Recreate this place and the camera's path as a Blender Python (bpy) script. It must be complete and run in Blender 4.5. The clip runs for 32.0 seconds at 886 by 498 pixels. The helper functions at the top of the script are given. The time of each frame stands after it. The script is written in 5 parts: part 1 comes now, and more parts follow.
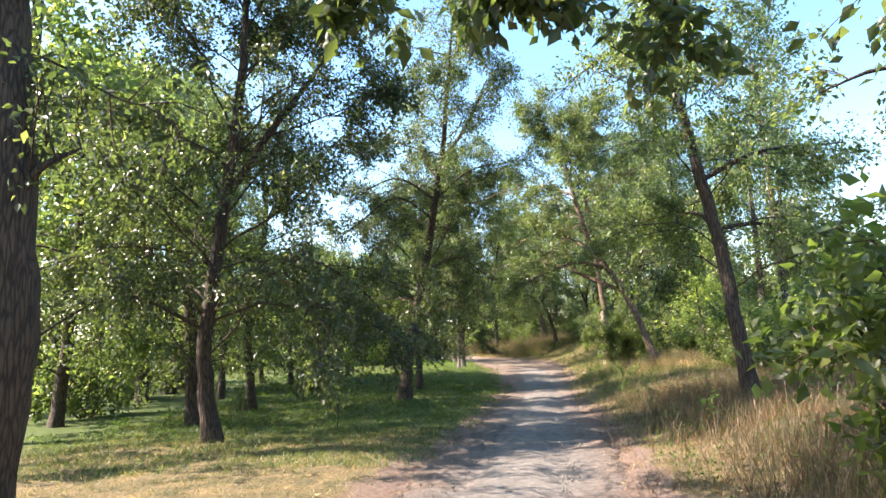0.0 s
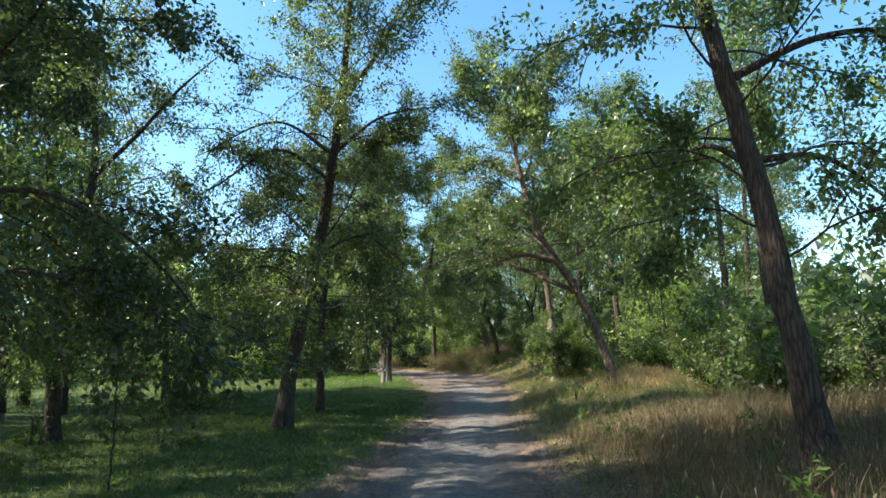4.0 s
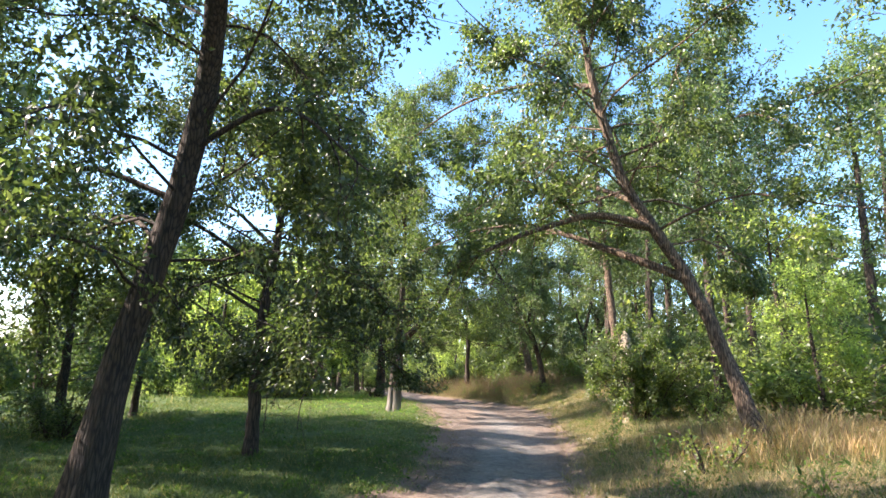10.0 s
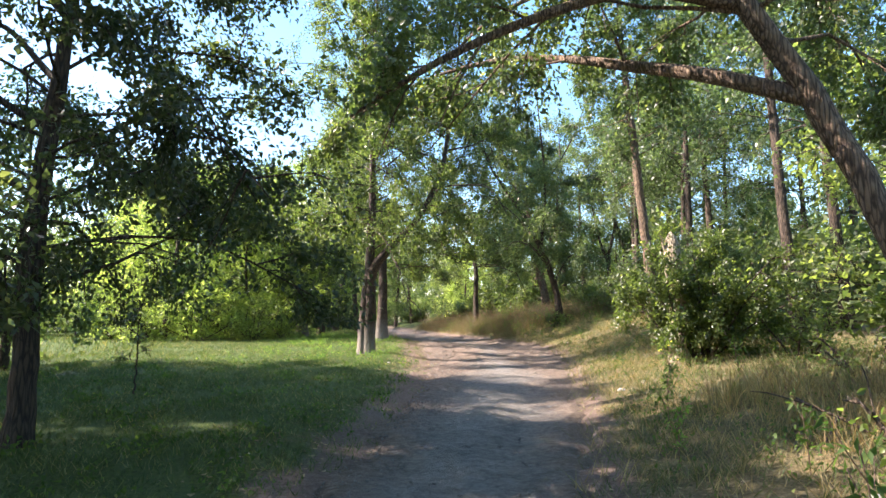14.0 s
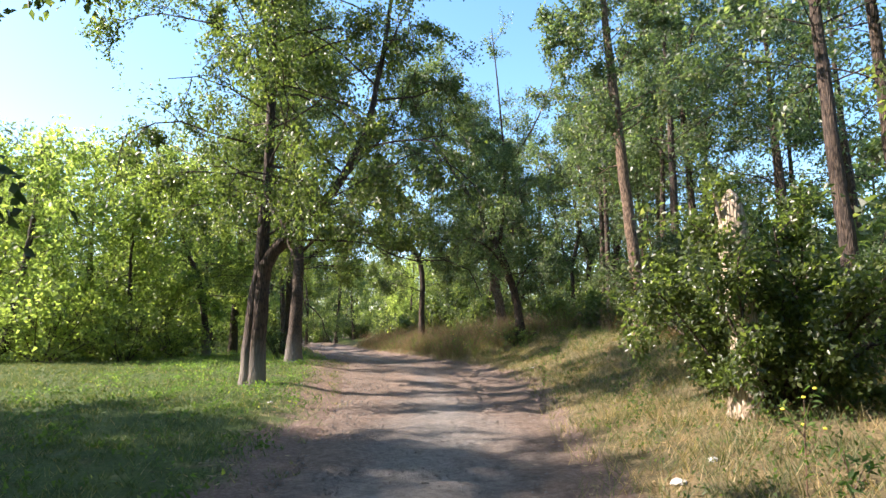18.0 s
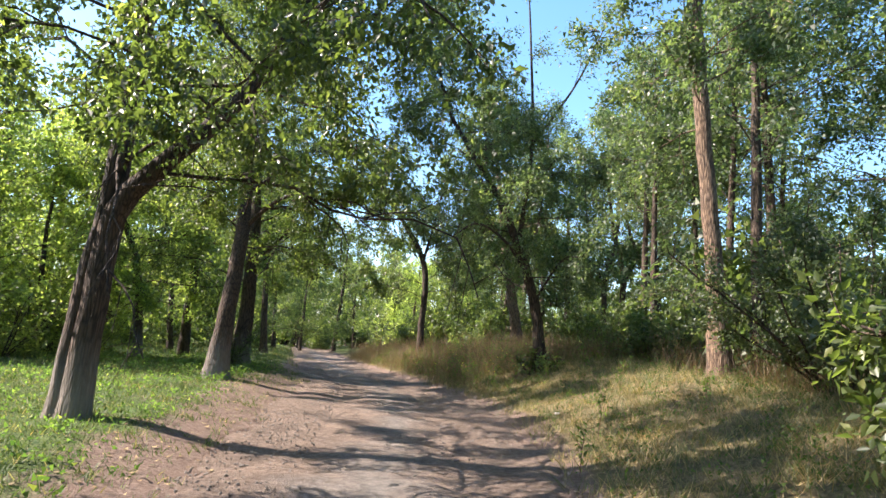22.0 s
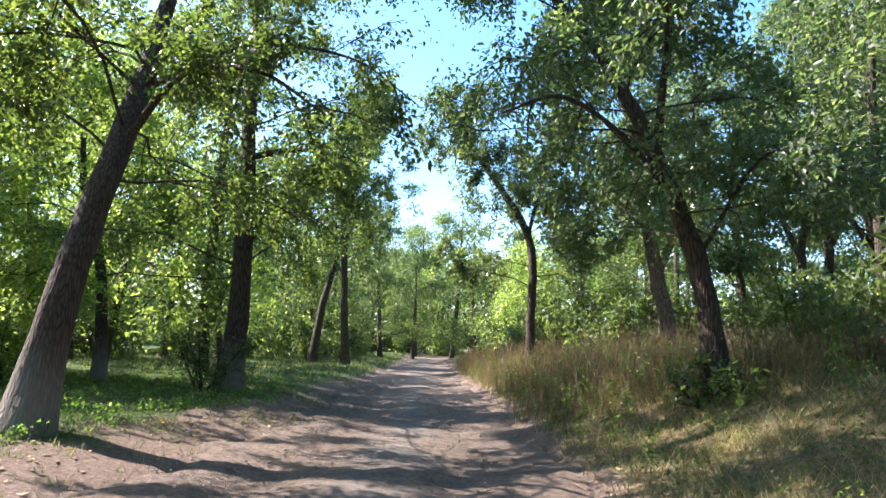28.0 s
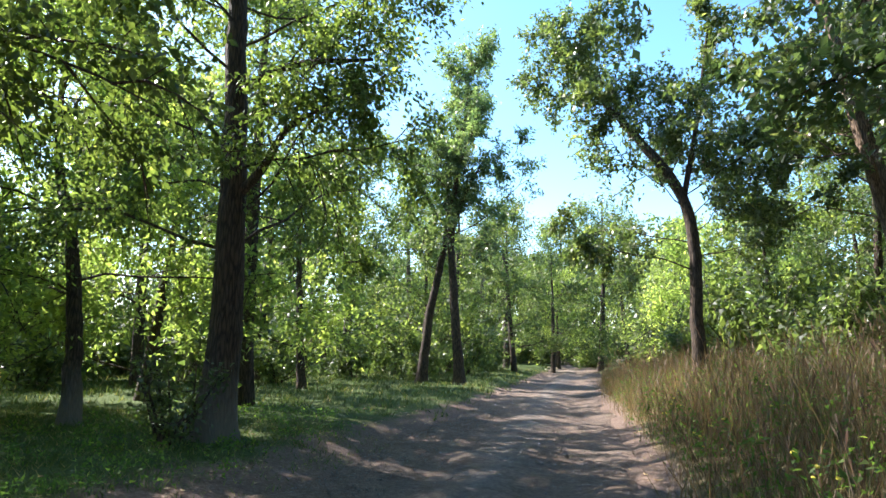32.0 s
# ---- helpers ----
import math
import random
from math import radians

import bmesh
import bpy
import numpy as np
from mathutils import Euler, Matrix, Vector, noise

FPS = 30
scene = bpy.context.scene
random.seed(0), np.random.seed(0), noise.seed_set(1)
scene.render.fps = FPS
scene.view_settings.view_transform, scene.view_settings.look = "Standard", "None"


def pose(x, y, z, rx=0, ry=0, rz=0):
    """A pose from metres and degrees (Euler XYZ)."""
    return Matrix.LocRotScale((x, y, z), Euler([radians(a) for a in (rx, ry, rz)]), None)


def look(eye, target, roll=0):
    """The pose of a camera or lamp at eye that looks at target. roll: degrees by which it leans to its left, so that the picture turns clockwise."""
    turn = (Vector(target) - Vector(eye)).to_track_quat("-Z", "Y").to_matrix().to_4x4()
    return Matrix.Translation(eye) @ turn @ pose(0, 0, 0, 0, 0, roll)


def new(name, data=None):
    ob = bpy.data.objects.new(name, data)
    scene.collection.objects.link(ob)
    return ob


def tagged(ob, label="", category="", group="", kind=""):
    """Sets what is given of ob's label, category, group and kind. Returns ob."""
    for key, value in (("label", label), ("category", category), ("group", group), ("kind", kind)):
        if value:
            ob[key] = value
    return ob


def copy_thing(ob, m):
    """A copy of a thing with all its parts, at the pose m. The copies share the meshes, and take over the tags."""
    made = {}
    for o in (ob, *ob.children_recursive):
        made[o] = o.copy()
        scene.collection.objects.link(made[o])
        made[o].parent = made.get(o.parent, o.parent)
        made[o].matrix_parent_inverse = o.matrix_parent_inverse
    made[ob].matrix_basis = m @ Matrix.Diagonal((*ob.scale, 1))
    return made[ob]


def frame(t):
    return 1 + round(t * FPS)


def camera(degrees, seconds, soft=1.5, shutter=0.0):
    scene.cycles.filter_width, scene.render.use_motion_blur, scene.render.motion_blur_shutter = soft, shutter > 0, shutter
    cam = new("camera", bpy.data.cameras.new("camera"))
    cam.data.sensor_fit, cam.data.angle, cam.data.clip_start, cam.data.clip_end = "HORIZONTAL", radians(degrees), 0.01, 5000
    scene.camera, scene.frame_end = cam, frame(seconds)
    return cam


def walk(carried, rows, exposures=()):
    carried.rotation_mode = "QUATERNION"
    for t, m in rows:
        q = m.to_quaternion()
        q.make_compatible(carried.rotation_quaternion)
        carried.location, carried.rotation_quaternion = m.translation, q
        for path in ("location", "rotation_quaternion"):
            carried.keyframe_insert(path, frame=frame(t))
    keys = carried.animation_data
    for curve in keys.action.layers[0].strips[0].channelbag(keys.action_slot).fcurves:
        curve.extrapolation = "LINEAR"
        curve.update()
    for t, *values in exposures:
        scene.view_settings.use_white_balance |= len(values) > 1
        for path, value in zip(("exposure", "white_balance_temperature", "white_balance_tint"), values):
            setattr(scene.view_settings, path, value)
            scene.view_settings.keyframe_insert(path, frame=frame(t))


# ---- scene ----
cam = camera(71.6, 32.0, 1.5)
PATH = [
    (0, (0.032, -0.099, 1.497), (0.035, 1.878, 1.799), -2.4),
    (0.5, (0.171, 0.606, 1.484), (0.212, 2.573, 1.842), -2.5),
    (1, (0.268, 1.228, 1.434), (0.465, 3.179, 1.827), -2.4),
    (1.5, (0.44, 1.957, 1.428), (0.679, 3.906, 1.808), -1.3),
    (2, (0.583, 2.601, 1.385), (0.866, 4.541, 1.778), -1.0),
    (2.5, (0.725, 3.22, 1.364), (0.945, 5.174, 1.73), -0.6),
    (3, (0.859, 3.798, 1.314), (1.031, 5.758, 1.67), -0.3),
    (3.5, (1.01, 4.426, 1.334), (1.203, 6.387, 1.679), -1.0),
    (5.5, (1.549, 6.943, 1.402), (1.519, 8.915, 1.733), -0.6),
    (6, (1.537, 7.64, 1.349), (1.463, 9.609, 1.693), 1.5),
    (6.5, (1.654, 8.243, 1.31), (1.617, 10.211, 1.664), 0.2),
    (7, (1.735, 8.912, 1.295), (1.691, 10.868, 1.712), 2.0),
    (7.5, (1.908, 9.516, 1.289), (1.95, 11.469, 1.72), 1.2),
    (8, (1.98, 10.235, 1.267), (2.025, 12.183, 1.719), 2.3),
    (8.5, (2.097, 10.828, 1.224), (2.18, 12.776, 1.671), 1.0),
    (9, (2.182, 11.587, 1.188), (2.167, 13.532, 1.655), 1.4),
    (9.5, (2.272, 12.137, 1.064), (2.34, 14.077, 1.545), 0.1),
    (10, (2.369, 12.961, 1.17), (2.39, 14.917, 1.59), 1.6),
    (10.5, (2.566, 13.634, 1.081), (2.595, 15.597, 1.462), 2.3),
    (11, (2.732, 14.493, 1.101), (2.807, 16.472, 1.382), 1.5),
    (11.5, (2.937, 15.15, 1.087), (3.007, 17.135, 1.32), 3.6),
    (12, (3.073, 15.876, 1.124), (3.13, 17.865, 1.323), 2.5),
    (12.5, (3.217, 16.485, 1.08), (3.152, 18.47, 1.317), 3.7),
    (13, (3.381, 17.304, 1.086), (3.377, 19.292, 1.305), 1.9),
    (13.5, (3.477, 17.845, 1.017), (3.329, 19.827, 1.243), 2.0),
    (14, (3.646, 18.66, 1.029), (3.603, 20.647, 1.253), -0.1),
    (14.5, (3.714, 19.215, 1.006), (3.563, 21.193, 1.264), 1.7),
    (15, (3.758, 19.866, 1.026), (3.799, 21.851, 1.269), 0.2),
    (15.5, (3.84, 20.577, 0.981), (3.77, 22.563, 1.206), 2.7),
    (17.5, (3.984, 23.284, 1.023), (3.925, 25.266, 1.285), 1.4),
    (18, (4.155, 24.055, 1.022), (4.266, 26.033, 1.298), 0.3),
    (18.5, (4.248, 24.764, 1.016), (4.345, 26.742, 1.296), -0.1),
    (19, (4.395, 25.375, 1.0), (4.68, 27.33, 1.307), 0.1),
    (19.5, (4.587, 26.059, 1.018), (4.754, 28.029, 1.315), 1.1),
    (20, (4.7, 26.798, 1.057), (4.769, 28.774, 1.357), 1.6),
    (20.5, (4.75, 27.532, 1.059), (4.765, 29.51, 1.357), -0.2),
    (21, (4.87, 28.22, 1.071), (4.747, 30.19, 1.392), 1.9),
    (21.5, (4.985, 28.937, 1.091), (5.022, 30.906, 1.438), 3.3),
    (22, (5.075, 29.662, 1.132), (5.116, 31.636, 1.451), 4.6),
    (22.5, (5.196, 30.329, 1.158), (5.254, 32.307, 1.447), 0.8),
    (23, (5.306, 31.028, 1.178), (5.315, 33.003, 1.491), 1.6),
    (23.5, (5.501, 31.63, 1.196), (5.521, 33.606, 1.505), 0.5),
    (24, (5.681, 32.282, 1.231), (5.684, 34.259, 1.535), 1.8),
    (24.5, (5.88, 32.831, 1.228), (5.873, 34.806, 1.546), 2.7),
    (26.5, (6.203, 35.388, 1.178), (6.12, 37.36, 1.496), 4.8),
    (27, (6.253, 36.176, 1.211), (6.092, 38.151, 1.481), 4.9),
    (27.5, (6.304, 36.893, 1.253), (5.951, 38.843, 1.523), 4.6),
    (28, (6.36, 37.633, 1.288), (5.949, 39.567, 1.591), 2.8),
    (28.5, (6.448, 38.257, 1.303), (5.904, 40.15, 1.648), 3.5),
    (29, (6.4, 38.966, 1.336), (6.126, 40.921, 1.657), 2.0),
    (29.5, (6.361, 39.769, 1.354), (5.867, 41.692, 1.595), 2.5),
    (30, (6.339, 40.513, 1.353), (5.745, 42.412, 1.555), 2.4),
    (30.5, (6.188, 41.249, 1.355), (5.446, 43.093, 1.575), 3.6),
    (31, (6.143, 41.945, 1.365), (5.357, 43.764, 1.632), 3.2),
    (31.5, (6.029, 42.592, 1.364), (5.157, 44.365, 1.677), 0.2),
    (32, (5.922, 43.209, 1.363), (5.064, 44.986, 1.688), 0.8),
]
walk(cam, [(t, look(eye, target, roll)) for t, eye, target, roll in PATH],
     [(0, 2.2, 6900, 20), (1, 1.8, 6400, 9), (2, 1.3, 6250, 3), (3.5, 1.35, 6250, 6), (6, 1.8, 6350, 18), (9, 2.05, 6550, 20), (13, 2.15, 6600, 20), (15, 1.95, 6600, 20), (19, 1.7, 6600, 20),
      (21, 1.77, 6600, 20), (24, 1.9, 6350, 18), (26.5, 1.9, 6050, 18), (29, 2.12, 6100, 18), (31, 2.0, 6250, 18), (32, 1.88, 6100, 15)])

# ---- light ----
SUN_DIR = Vector((-0.75, 0.045, 0.66)).normalized()   # from the ground towards the sun
SUN_EL = math.asin(SUN_DIR.z)
SUN_AZ = math.atan2(SUN_DIR.x, SUN_DIR.y)            # clockwise from +y
world = bpy.data.worlds.new("sky")
scene.world = world
world.use_nodes = True
wn = world.node_tree.nodes
wn.clear()
sky = wn.new("ShaderNodeTexSky")
sky.sky_type = 'NISHITA'
sky.sun_disc = False
sky.sun_elevation = SUN_EL
sky.sun_rotation = SUN_AZ
sky.dust_density = 0.7
sky.ozone_density = 1.0
sky.air_density = 1.0
bg = wn.new("ShaderNodeBackground")
bg.inputs["Strength"].default_value = 0.13
wo = wn.new("ShaderNodeOutputWorld")
tint = wn.new("ShaderNodeHueSaturation")
tint.inputs["Hue"].default_value = 0.49
tint.inputs["Saturation"].default_value = 1.22
world.node_tree.links.new(sky.outputs[0], tint.inputs["Color"])
world.node_tree.links.new(tint.outputs[0], bg.inputs[0])
world.node_tree.links.new(bg.outputs[0], wo.inputs[0])
sun = new("sun", bpy.data.lights.new("sun", 'SUN'))
sun.data.energy = 5.0
sun.data.angle = radians(0.53)
sun.data.color = (1.0, 0.93, 0.81)
sun.matrix_world = look((SUN_DIR * 60)[:], (0, 0, 0))


# ---- materials ----
def material(name):
    m = bpy.data.materials.new(name)
    m.use_nodes = True
    nt = m.node_tree
    nt.nodes.clear()
    out = nt.nodes.new("ShaderNodeOutputMaterial")
    return m, nt, out


def node(nt, kind, **values):
    n = nt.nodes.new(kind)
    for k, v in values.items():
        n.inputs[k.replace("_", " ")].default_value = v
    return n


def ramp(nt, fac, stops):
    n = nt.nodes.new("ShaderNodeValToRGB")
    while len(n.color_ramp.elements) < len(stops):
        n.color_ramp.elements.new(0.5)
    for e, (p, c) in zip(n.color_ramp.elements, stops):
        e.position, e.color = p, (*c, 1)
    nt.links.new(fac, n.inputs[0])
    return n.outputs[0]


def mixed(nt, fac, a, b, blend='MIX'):
    n = nt.nodes.new("ShaderNodeMix")
    n.data_type, n.blend_type = 'RGBA', blend
    for sock, v in ((n.inputs[0], fac), (n.inputs[6], a), (n.inputs[7], b)):
        if isinstance(v, (int, float)):
            sock.default_value = v
        elif isinstance(v, tuple):
            sock.default_value = (*v, 1)
        else:
            nt.links.new(v, sock)
    return n.outputs[2]


def bumped(nt, height, strength, distance):
    b = node(nt, "ShaderNodeBump", Strength=strength, Distance=distance)
    nt.links.new(height, b.inputs["Height"])
    return b.outputs[0]


def noise_of(nt, scale, detail=4.0, rough=0.6, vec=None):
    n = node(nt, "ShaderNodeTexNoise", Scale=scale, Detail=detail, Roughness=rough)
    if vec is not None:
        nt.links.new(vec, n.inputs["Vector"])
    return n.outputs["Fac"]


def leaf_material(name, dark, light, glow, thin=0.5, gloss=0.42, shine=0.62):
    """A leaf: uneven green above, lit through from behind."""
    m, nt, out = material(name)
    geo = nt.nodes.new("ShaderNodeNewGeometry")
    info = nt.nodes.new("ShaderNodeObjectInfo")
    per = geo.outputs["Random Per Island"]
    col = ramp(nt, per, [(0.0, dark), (0.55, tuple((a + b) / 2 for a, b in zip(dark, light))), (0.93, light), (1.0, glow)])
    patch = noise_of(nt, 0.7, 2.0, 0.5, geo.outputs["Position"])
    col = mixed(nt, 0.55, col, ramp(nt, patch, [(0.3, (0.55, 0.62, 0.6)), (0.7, (1.25, 1.15, 0.9))]), 'MULTIPLY')
    tone = nt.nodes.new("ShaderNodeHueSaturation")
    nt.links.new(col, tone.inputs["Color"])
    ma = nt.nodes.new("ShaderNodeMath")
    ma.operation = 'MULTIPLY_ADD'
    nt.links.new(info.outputs["Random"], ma.inputs[0])
    ma.inputs[1].default_value, ma.inputs[2].default_value = 0.5, 0.75
    nt.links.new(ma.outputs[0], tone.inputs["Value"])
    p = node(nt, "ShaderNodeBsdfPrincipled", Roughness=gloss)
    p.inputs["Specular IOR Level"].default_value = shine
    nt.links.new(tone.outputs[0], p.inputs["Base Color"])
    t = nt.nodes.new("ShaderNodeBsdfTranslucent")
    nt.links.new(mixed(nt, 1.0, tone.outputs[0], (2.75, 3.0, 1.35), 'MULTIPLY'), t.inputs["Color"])
    mx = nt.nodes.new("ShaderNodeMixShader")
    mx.inputs[0].default_value = thin
    nt.links.new(p.outputs[0], mx.inputs[1])
    nt.links.new(t.outputs[0], mx.inputs[2])
    nt.links.new(mx.outputs[0], out.inputs[0])
    return m


def bark_material(name, dark, light, whitewash=0.0):
    """Furrowed bark; below the height given, the rest of an old coat of whitewash."""
    m, nt, out = material(name)
    tc = nt.nodes.new("ShaderNodeTexCoord")
    mp = nt.nodes.new("ShaderNodeMapping")
    mp.inputs["Scale"].default_value = (1, 1, 0.13)
    nt.links.new(tc.outputs["Object"], mp.inputs[0])
    v = node(nt, "ShaderNodeTexVoronoi", Scale=26.0)
    v.feature = 'DISTANCE_TO_EDGE'
    nt.links.new(mp.outputs[0], v.inputs["Vector"])
    n1 = noise_of(nt, 34.0, 6.0, 0.7, mp.outputs[0])
    n2 = noise_of(nt, 2.3, 3.0, 0.6, tc.outputs["Object"])
    h = nt.nodes.new("ShaderNodeMath")
    h.operation = 'MULTIPLY_ADD'
    nt.links.new(v.outputs["Distance"], h.inputs[0])
    h.inputs[1].default_value = 1.5
    nt.links.new(n1, h.inputs[2])
    col = ramp(nt, h.outputs[0], [(0.3, tuple(c * 0.5 for c in dark)), (0.55, dark), (0.85, light)])
    col = mixed(nt, 0.5, col, ramp(nt, n2, [(0.3, (0.65, 0.66, 0.68)), (0.7, (1.25, 1.18, 1.08))]), 'MULTIPLY')
    if whitewash:
        sep = nt.nodes.new("ShaderNodeSeparateXYZ")
        nt.links.new(tc.outputs["Object"], sep.inputs[0])
        wob = nt.nodes.new("ShaderNodeMath")
        wob.operation = 'MULTIPLY_ADD'
        nt.links.new(n1, wob.inputs[0])
        wob.inputs[1].default_value = 1.5
        nt.links.new(sep.outputs["Z"], wob.inputs[2])
        edge = nt.nodes.new("ShaderNodeMapRange")
        edge.inputs["From Min"].default_value = whitewash + 1.2
        edge.inputs["From Max"].default_value = whitewash + 0.4
        edge.inputs["To Max"].default_value = 0.5
        nt.links.new(wob.outputs[0], edge.inputs["Value"])
        col = mixed(nt, edge.outputs[0], col, (0.38, 0.335, 0.285))
    p = node(nt, "ShaderNodeBsdfPrincipled", Roughness=0.9)
    nt.links.new(col, p.inputs["Base Color"])
    nt.links.new(bumped(nt, h.outputs[0], 0.9, 0.03), p.inputs["Normal"])
    nt.links.new(p.outputs[0], out.inputs[0])
    return m


def blade_material(name, stops, thin=0.35):
    """Grass: colour by blade, lit through."""
    m, nt, out = material(name)
    geo = nt.nodes.new("ShaderNodeNewGeometry")
    col = ramp(nt, geo.outputs["Random Per Island"], stops)
    patch = noise_of(nt, 1.3, 4.0, 0.65, geo.outputs["Position"])
    col = mixed(nt, 0.85, col, ramp(nt, patch, [(0.34, (0.5, 0.68, 0.55)), (0.5, (0.95, 0.95, 0.9)), (0.66, (1.35, 1.2, 1.0))]), 'MULTIPLY')
    p = node(nt, "ShaderNodeBsdfPrincipled", Roughness=0.6)
    nt.links.new(col, p.inputs["Base Color"])
    t = nt.nodes.new("ShaderNodeBsdfTranslucent")
    nt.links.new(mixed(nt, 1.0, col, (1.7, 1.7, 1.0), 'MULTIPLY'), t.inputs["Color"])
    mx = nt.nodes.new("ShaderNodeMixShader")
    mx.inputs[0].default_value = thin
    nt.links.new(p.outputs[0], mx.inputs[1])
    nt.links.new(t.outputs[0], mx.inputs[2])
    nt.links.new(mx.outputs[0], out.inputs[0])
    return m


def ground_material():
    """Soil under grass: green turf, dry straw and bare earth, by the painted amounts."""
    m, nt, out = material("turf_and_soil")
    geo = nt.nodes.new("ShaderNodeNewGeometry")
    pos = geo.outputs["Position"]
    dry = nt.nodes.new("ShaderNodeAttribute")
    dry.attribute_name = "dry"
    bare = nt.nodes.new("ShaderNodeAttribute")
    bare.attribute_name = "bare"
    n1, n2, n3 = noise_of(nt, 1.1, 5.0, 0.65, pos), noise_of(nt, 22.0, 5.0, 0.7, pos), noise_of(nt, 90.0, 3.0, 0.7, pos)
    green = ramp(nt, n2, [(0.3, (0.035, 0.05, 0.016)), (0.5, (0.075, 0.11, 0.03)), (0.75, (0.14, 0.17, 0.05))])
    straw = ramp(nt, n2, [(0.28, (0.07, 0.06, 0.03)), (0.5, (0.175, 0.135, 0.072)), (0.75, (0.36, 0.28, 0.16))])
    soil = ramp(nt, n2, [(0.25, (0.10, 0.065, 0.049)), (0.5, (0.19, 0.132, 0.102)), (0.8, (0.34, 0.26, 0.205))])

    def edge(attr, lo, hi):
        a = nt.nodes.new("ShaderNodeMath")
        a.operation = 'ADD'
        nt.links.new(attr.outputs["Fac"], a.inputs[0])
        nt.links.new(n1, a.inputs[1])
        r = nt.nodes.new("ShaderNodeMapRange")
        r.inputs["From Min"].default_value, r.inputs["From Max"].default_value = lo, hi
        nt.links.new(a.outputs[0], r.inputs["Value"])
        return r.outputs[0]
    n4 = noise_of(nt, 2.6, 5.0, 0.7, pos)
    straw = mixed(nt, 0.8, straw, ramp(nt, n4, [(0.36, (0.42, 0.5, 0.42)), (0.5, (0.9, 0.9, 0.85)), (0.64, (1.3, 1.2, 1.05))]), 'MULTIPLY')
    col = mixed(nt, edge(dry, 0.8, 1.15), green, straw)
    col = mixed(nt, edge(bare, 0.85, 1.1), col, soil)
    p = node(nt, "ShaderNodeBsdfPrincipled", Roughness=0.95)
    p.inputs["Specular IOR Level"].default_value = 0.2
    nt.links.new(col, p.inputs["Base Color"])
    hs = nt.nodes.new("ShaderNodeMath")
    nt.links.new(n2, hs.inputs[0])
    nt.links.new(n3, hs.inputs[1])
    nt.links.new(bumped(nt, hs.outputs[0], 0.8, 0.04), p.inputs["Normal"])
    nt.links.new(p.outputs[0], out.inputs[0])
    return m


def road_material():
    """Worn pale track: grey grit in the wheel lanes, brown dust at the sides."""
    m, nt, out = material("worn_track")
    geo = nt.nodes.new("ShaderNodeNewGeometry")
    pos = geo.outputs["Position"]
    side = nt.nodes.new("ShaderNodeAttribute")
    side.attribute_name = "side"
    n1, n2, n3 = noise_of(nt, 0.9, 5.0, 0.65, pos), noise_of(nt, 14.0, 6.0, 0.7, pos), noise_of(nt, 130.0, 3.0, 0.7, pos)
    v = node(nt, "ShaderNodeTexVoronoi", Scale=38.0)
    nt.links.new(pos, v.inputs["Vector"])
    grit = ramp(nt, n2, [(0.25, (0.16, 0.146, 0.134)), (0.5, (0.26, 0.238, 0.216)), (0.8, (0.40, 0.368, 0.334))])
    dust = ramp(nt, n2, [(0.25, (0.125, 0.090, 0.070)), (0.5, (0.225, 0.168, 0.132)), (0.8, (0.37, 0.298, 0.242))])
    a = nt.nodes.new("ShaderNodeMath")
    nt.links.new(side.outputs["Fac"], a.inputs[0])
    nt.links.new(n1, a.inputs[1])
    r = nt.nodes.new("ShaderNodeMapRange")
    r.inputs["From Min"].default_value, r.inputs["From Max"].default_value = 0.75, 1.2
    nt.links.new(a.outputs[0], r.inputs["Value"])
    col = mixed(nt, r.outputs[0], grit, dust)
    col = mixed(nt, 0.85, col, ramp(nt, n3, [(0.3, (0.62, 0.61, 0.60)), (0.7, (1.35, 1.34, 1.32))]), 'MULTIPLY')
    n4 = noise_of(nt, 3.7, 6.0, 0.75, pos)
    col = mixed(nt, 0.85, col, ramp(nt, n4, [(0.32, (0.6, 0.58, 0.57)), (0.5, (1.0, 1.0, 1.0)), (0.7, (1.22, 1.2, 1.17))]), 'MULTIPLY')
    col = mixed(nt, 0.14, col, ramp(nt, v.outputs["Distance"], [(0.0, (1.3, 1.27, 1.2)), (0.5, (0.85, 0.85, 0.86))]), 'MULTIPLY')
    col = mixed(nt, 0.6, col, ramp(nt, n1, [(0.3, (0.75, 0.74, 0.73)), (0.7, (1.2, 1.18, 1.15))]), 'MULTIPLY')
    p = node(nt, "ShaderNodeBsdfPrincipled", Roughness=0.92)
    p.inputs["Specular IOR Level"].default_value = 0.25
    nt.links.new(col, p.inputs["Base Color"])
    hs = nt.nodes.new("ShaderNodeMath")
    nt.links.new(n2, hs.inputs[0])
    nt.links.new(n3, hs.inputs[1])
    nt.links.new(bumped(nt, hs.outputs[0], 0.9, 0.045), p.inputs["Normal"])
    nt.links.new(p.outputs[0], out.inputs[0])
    return m


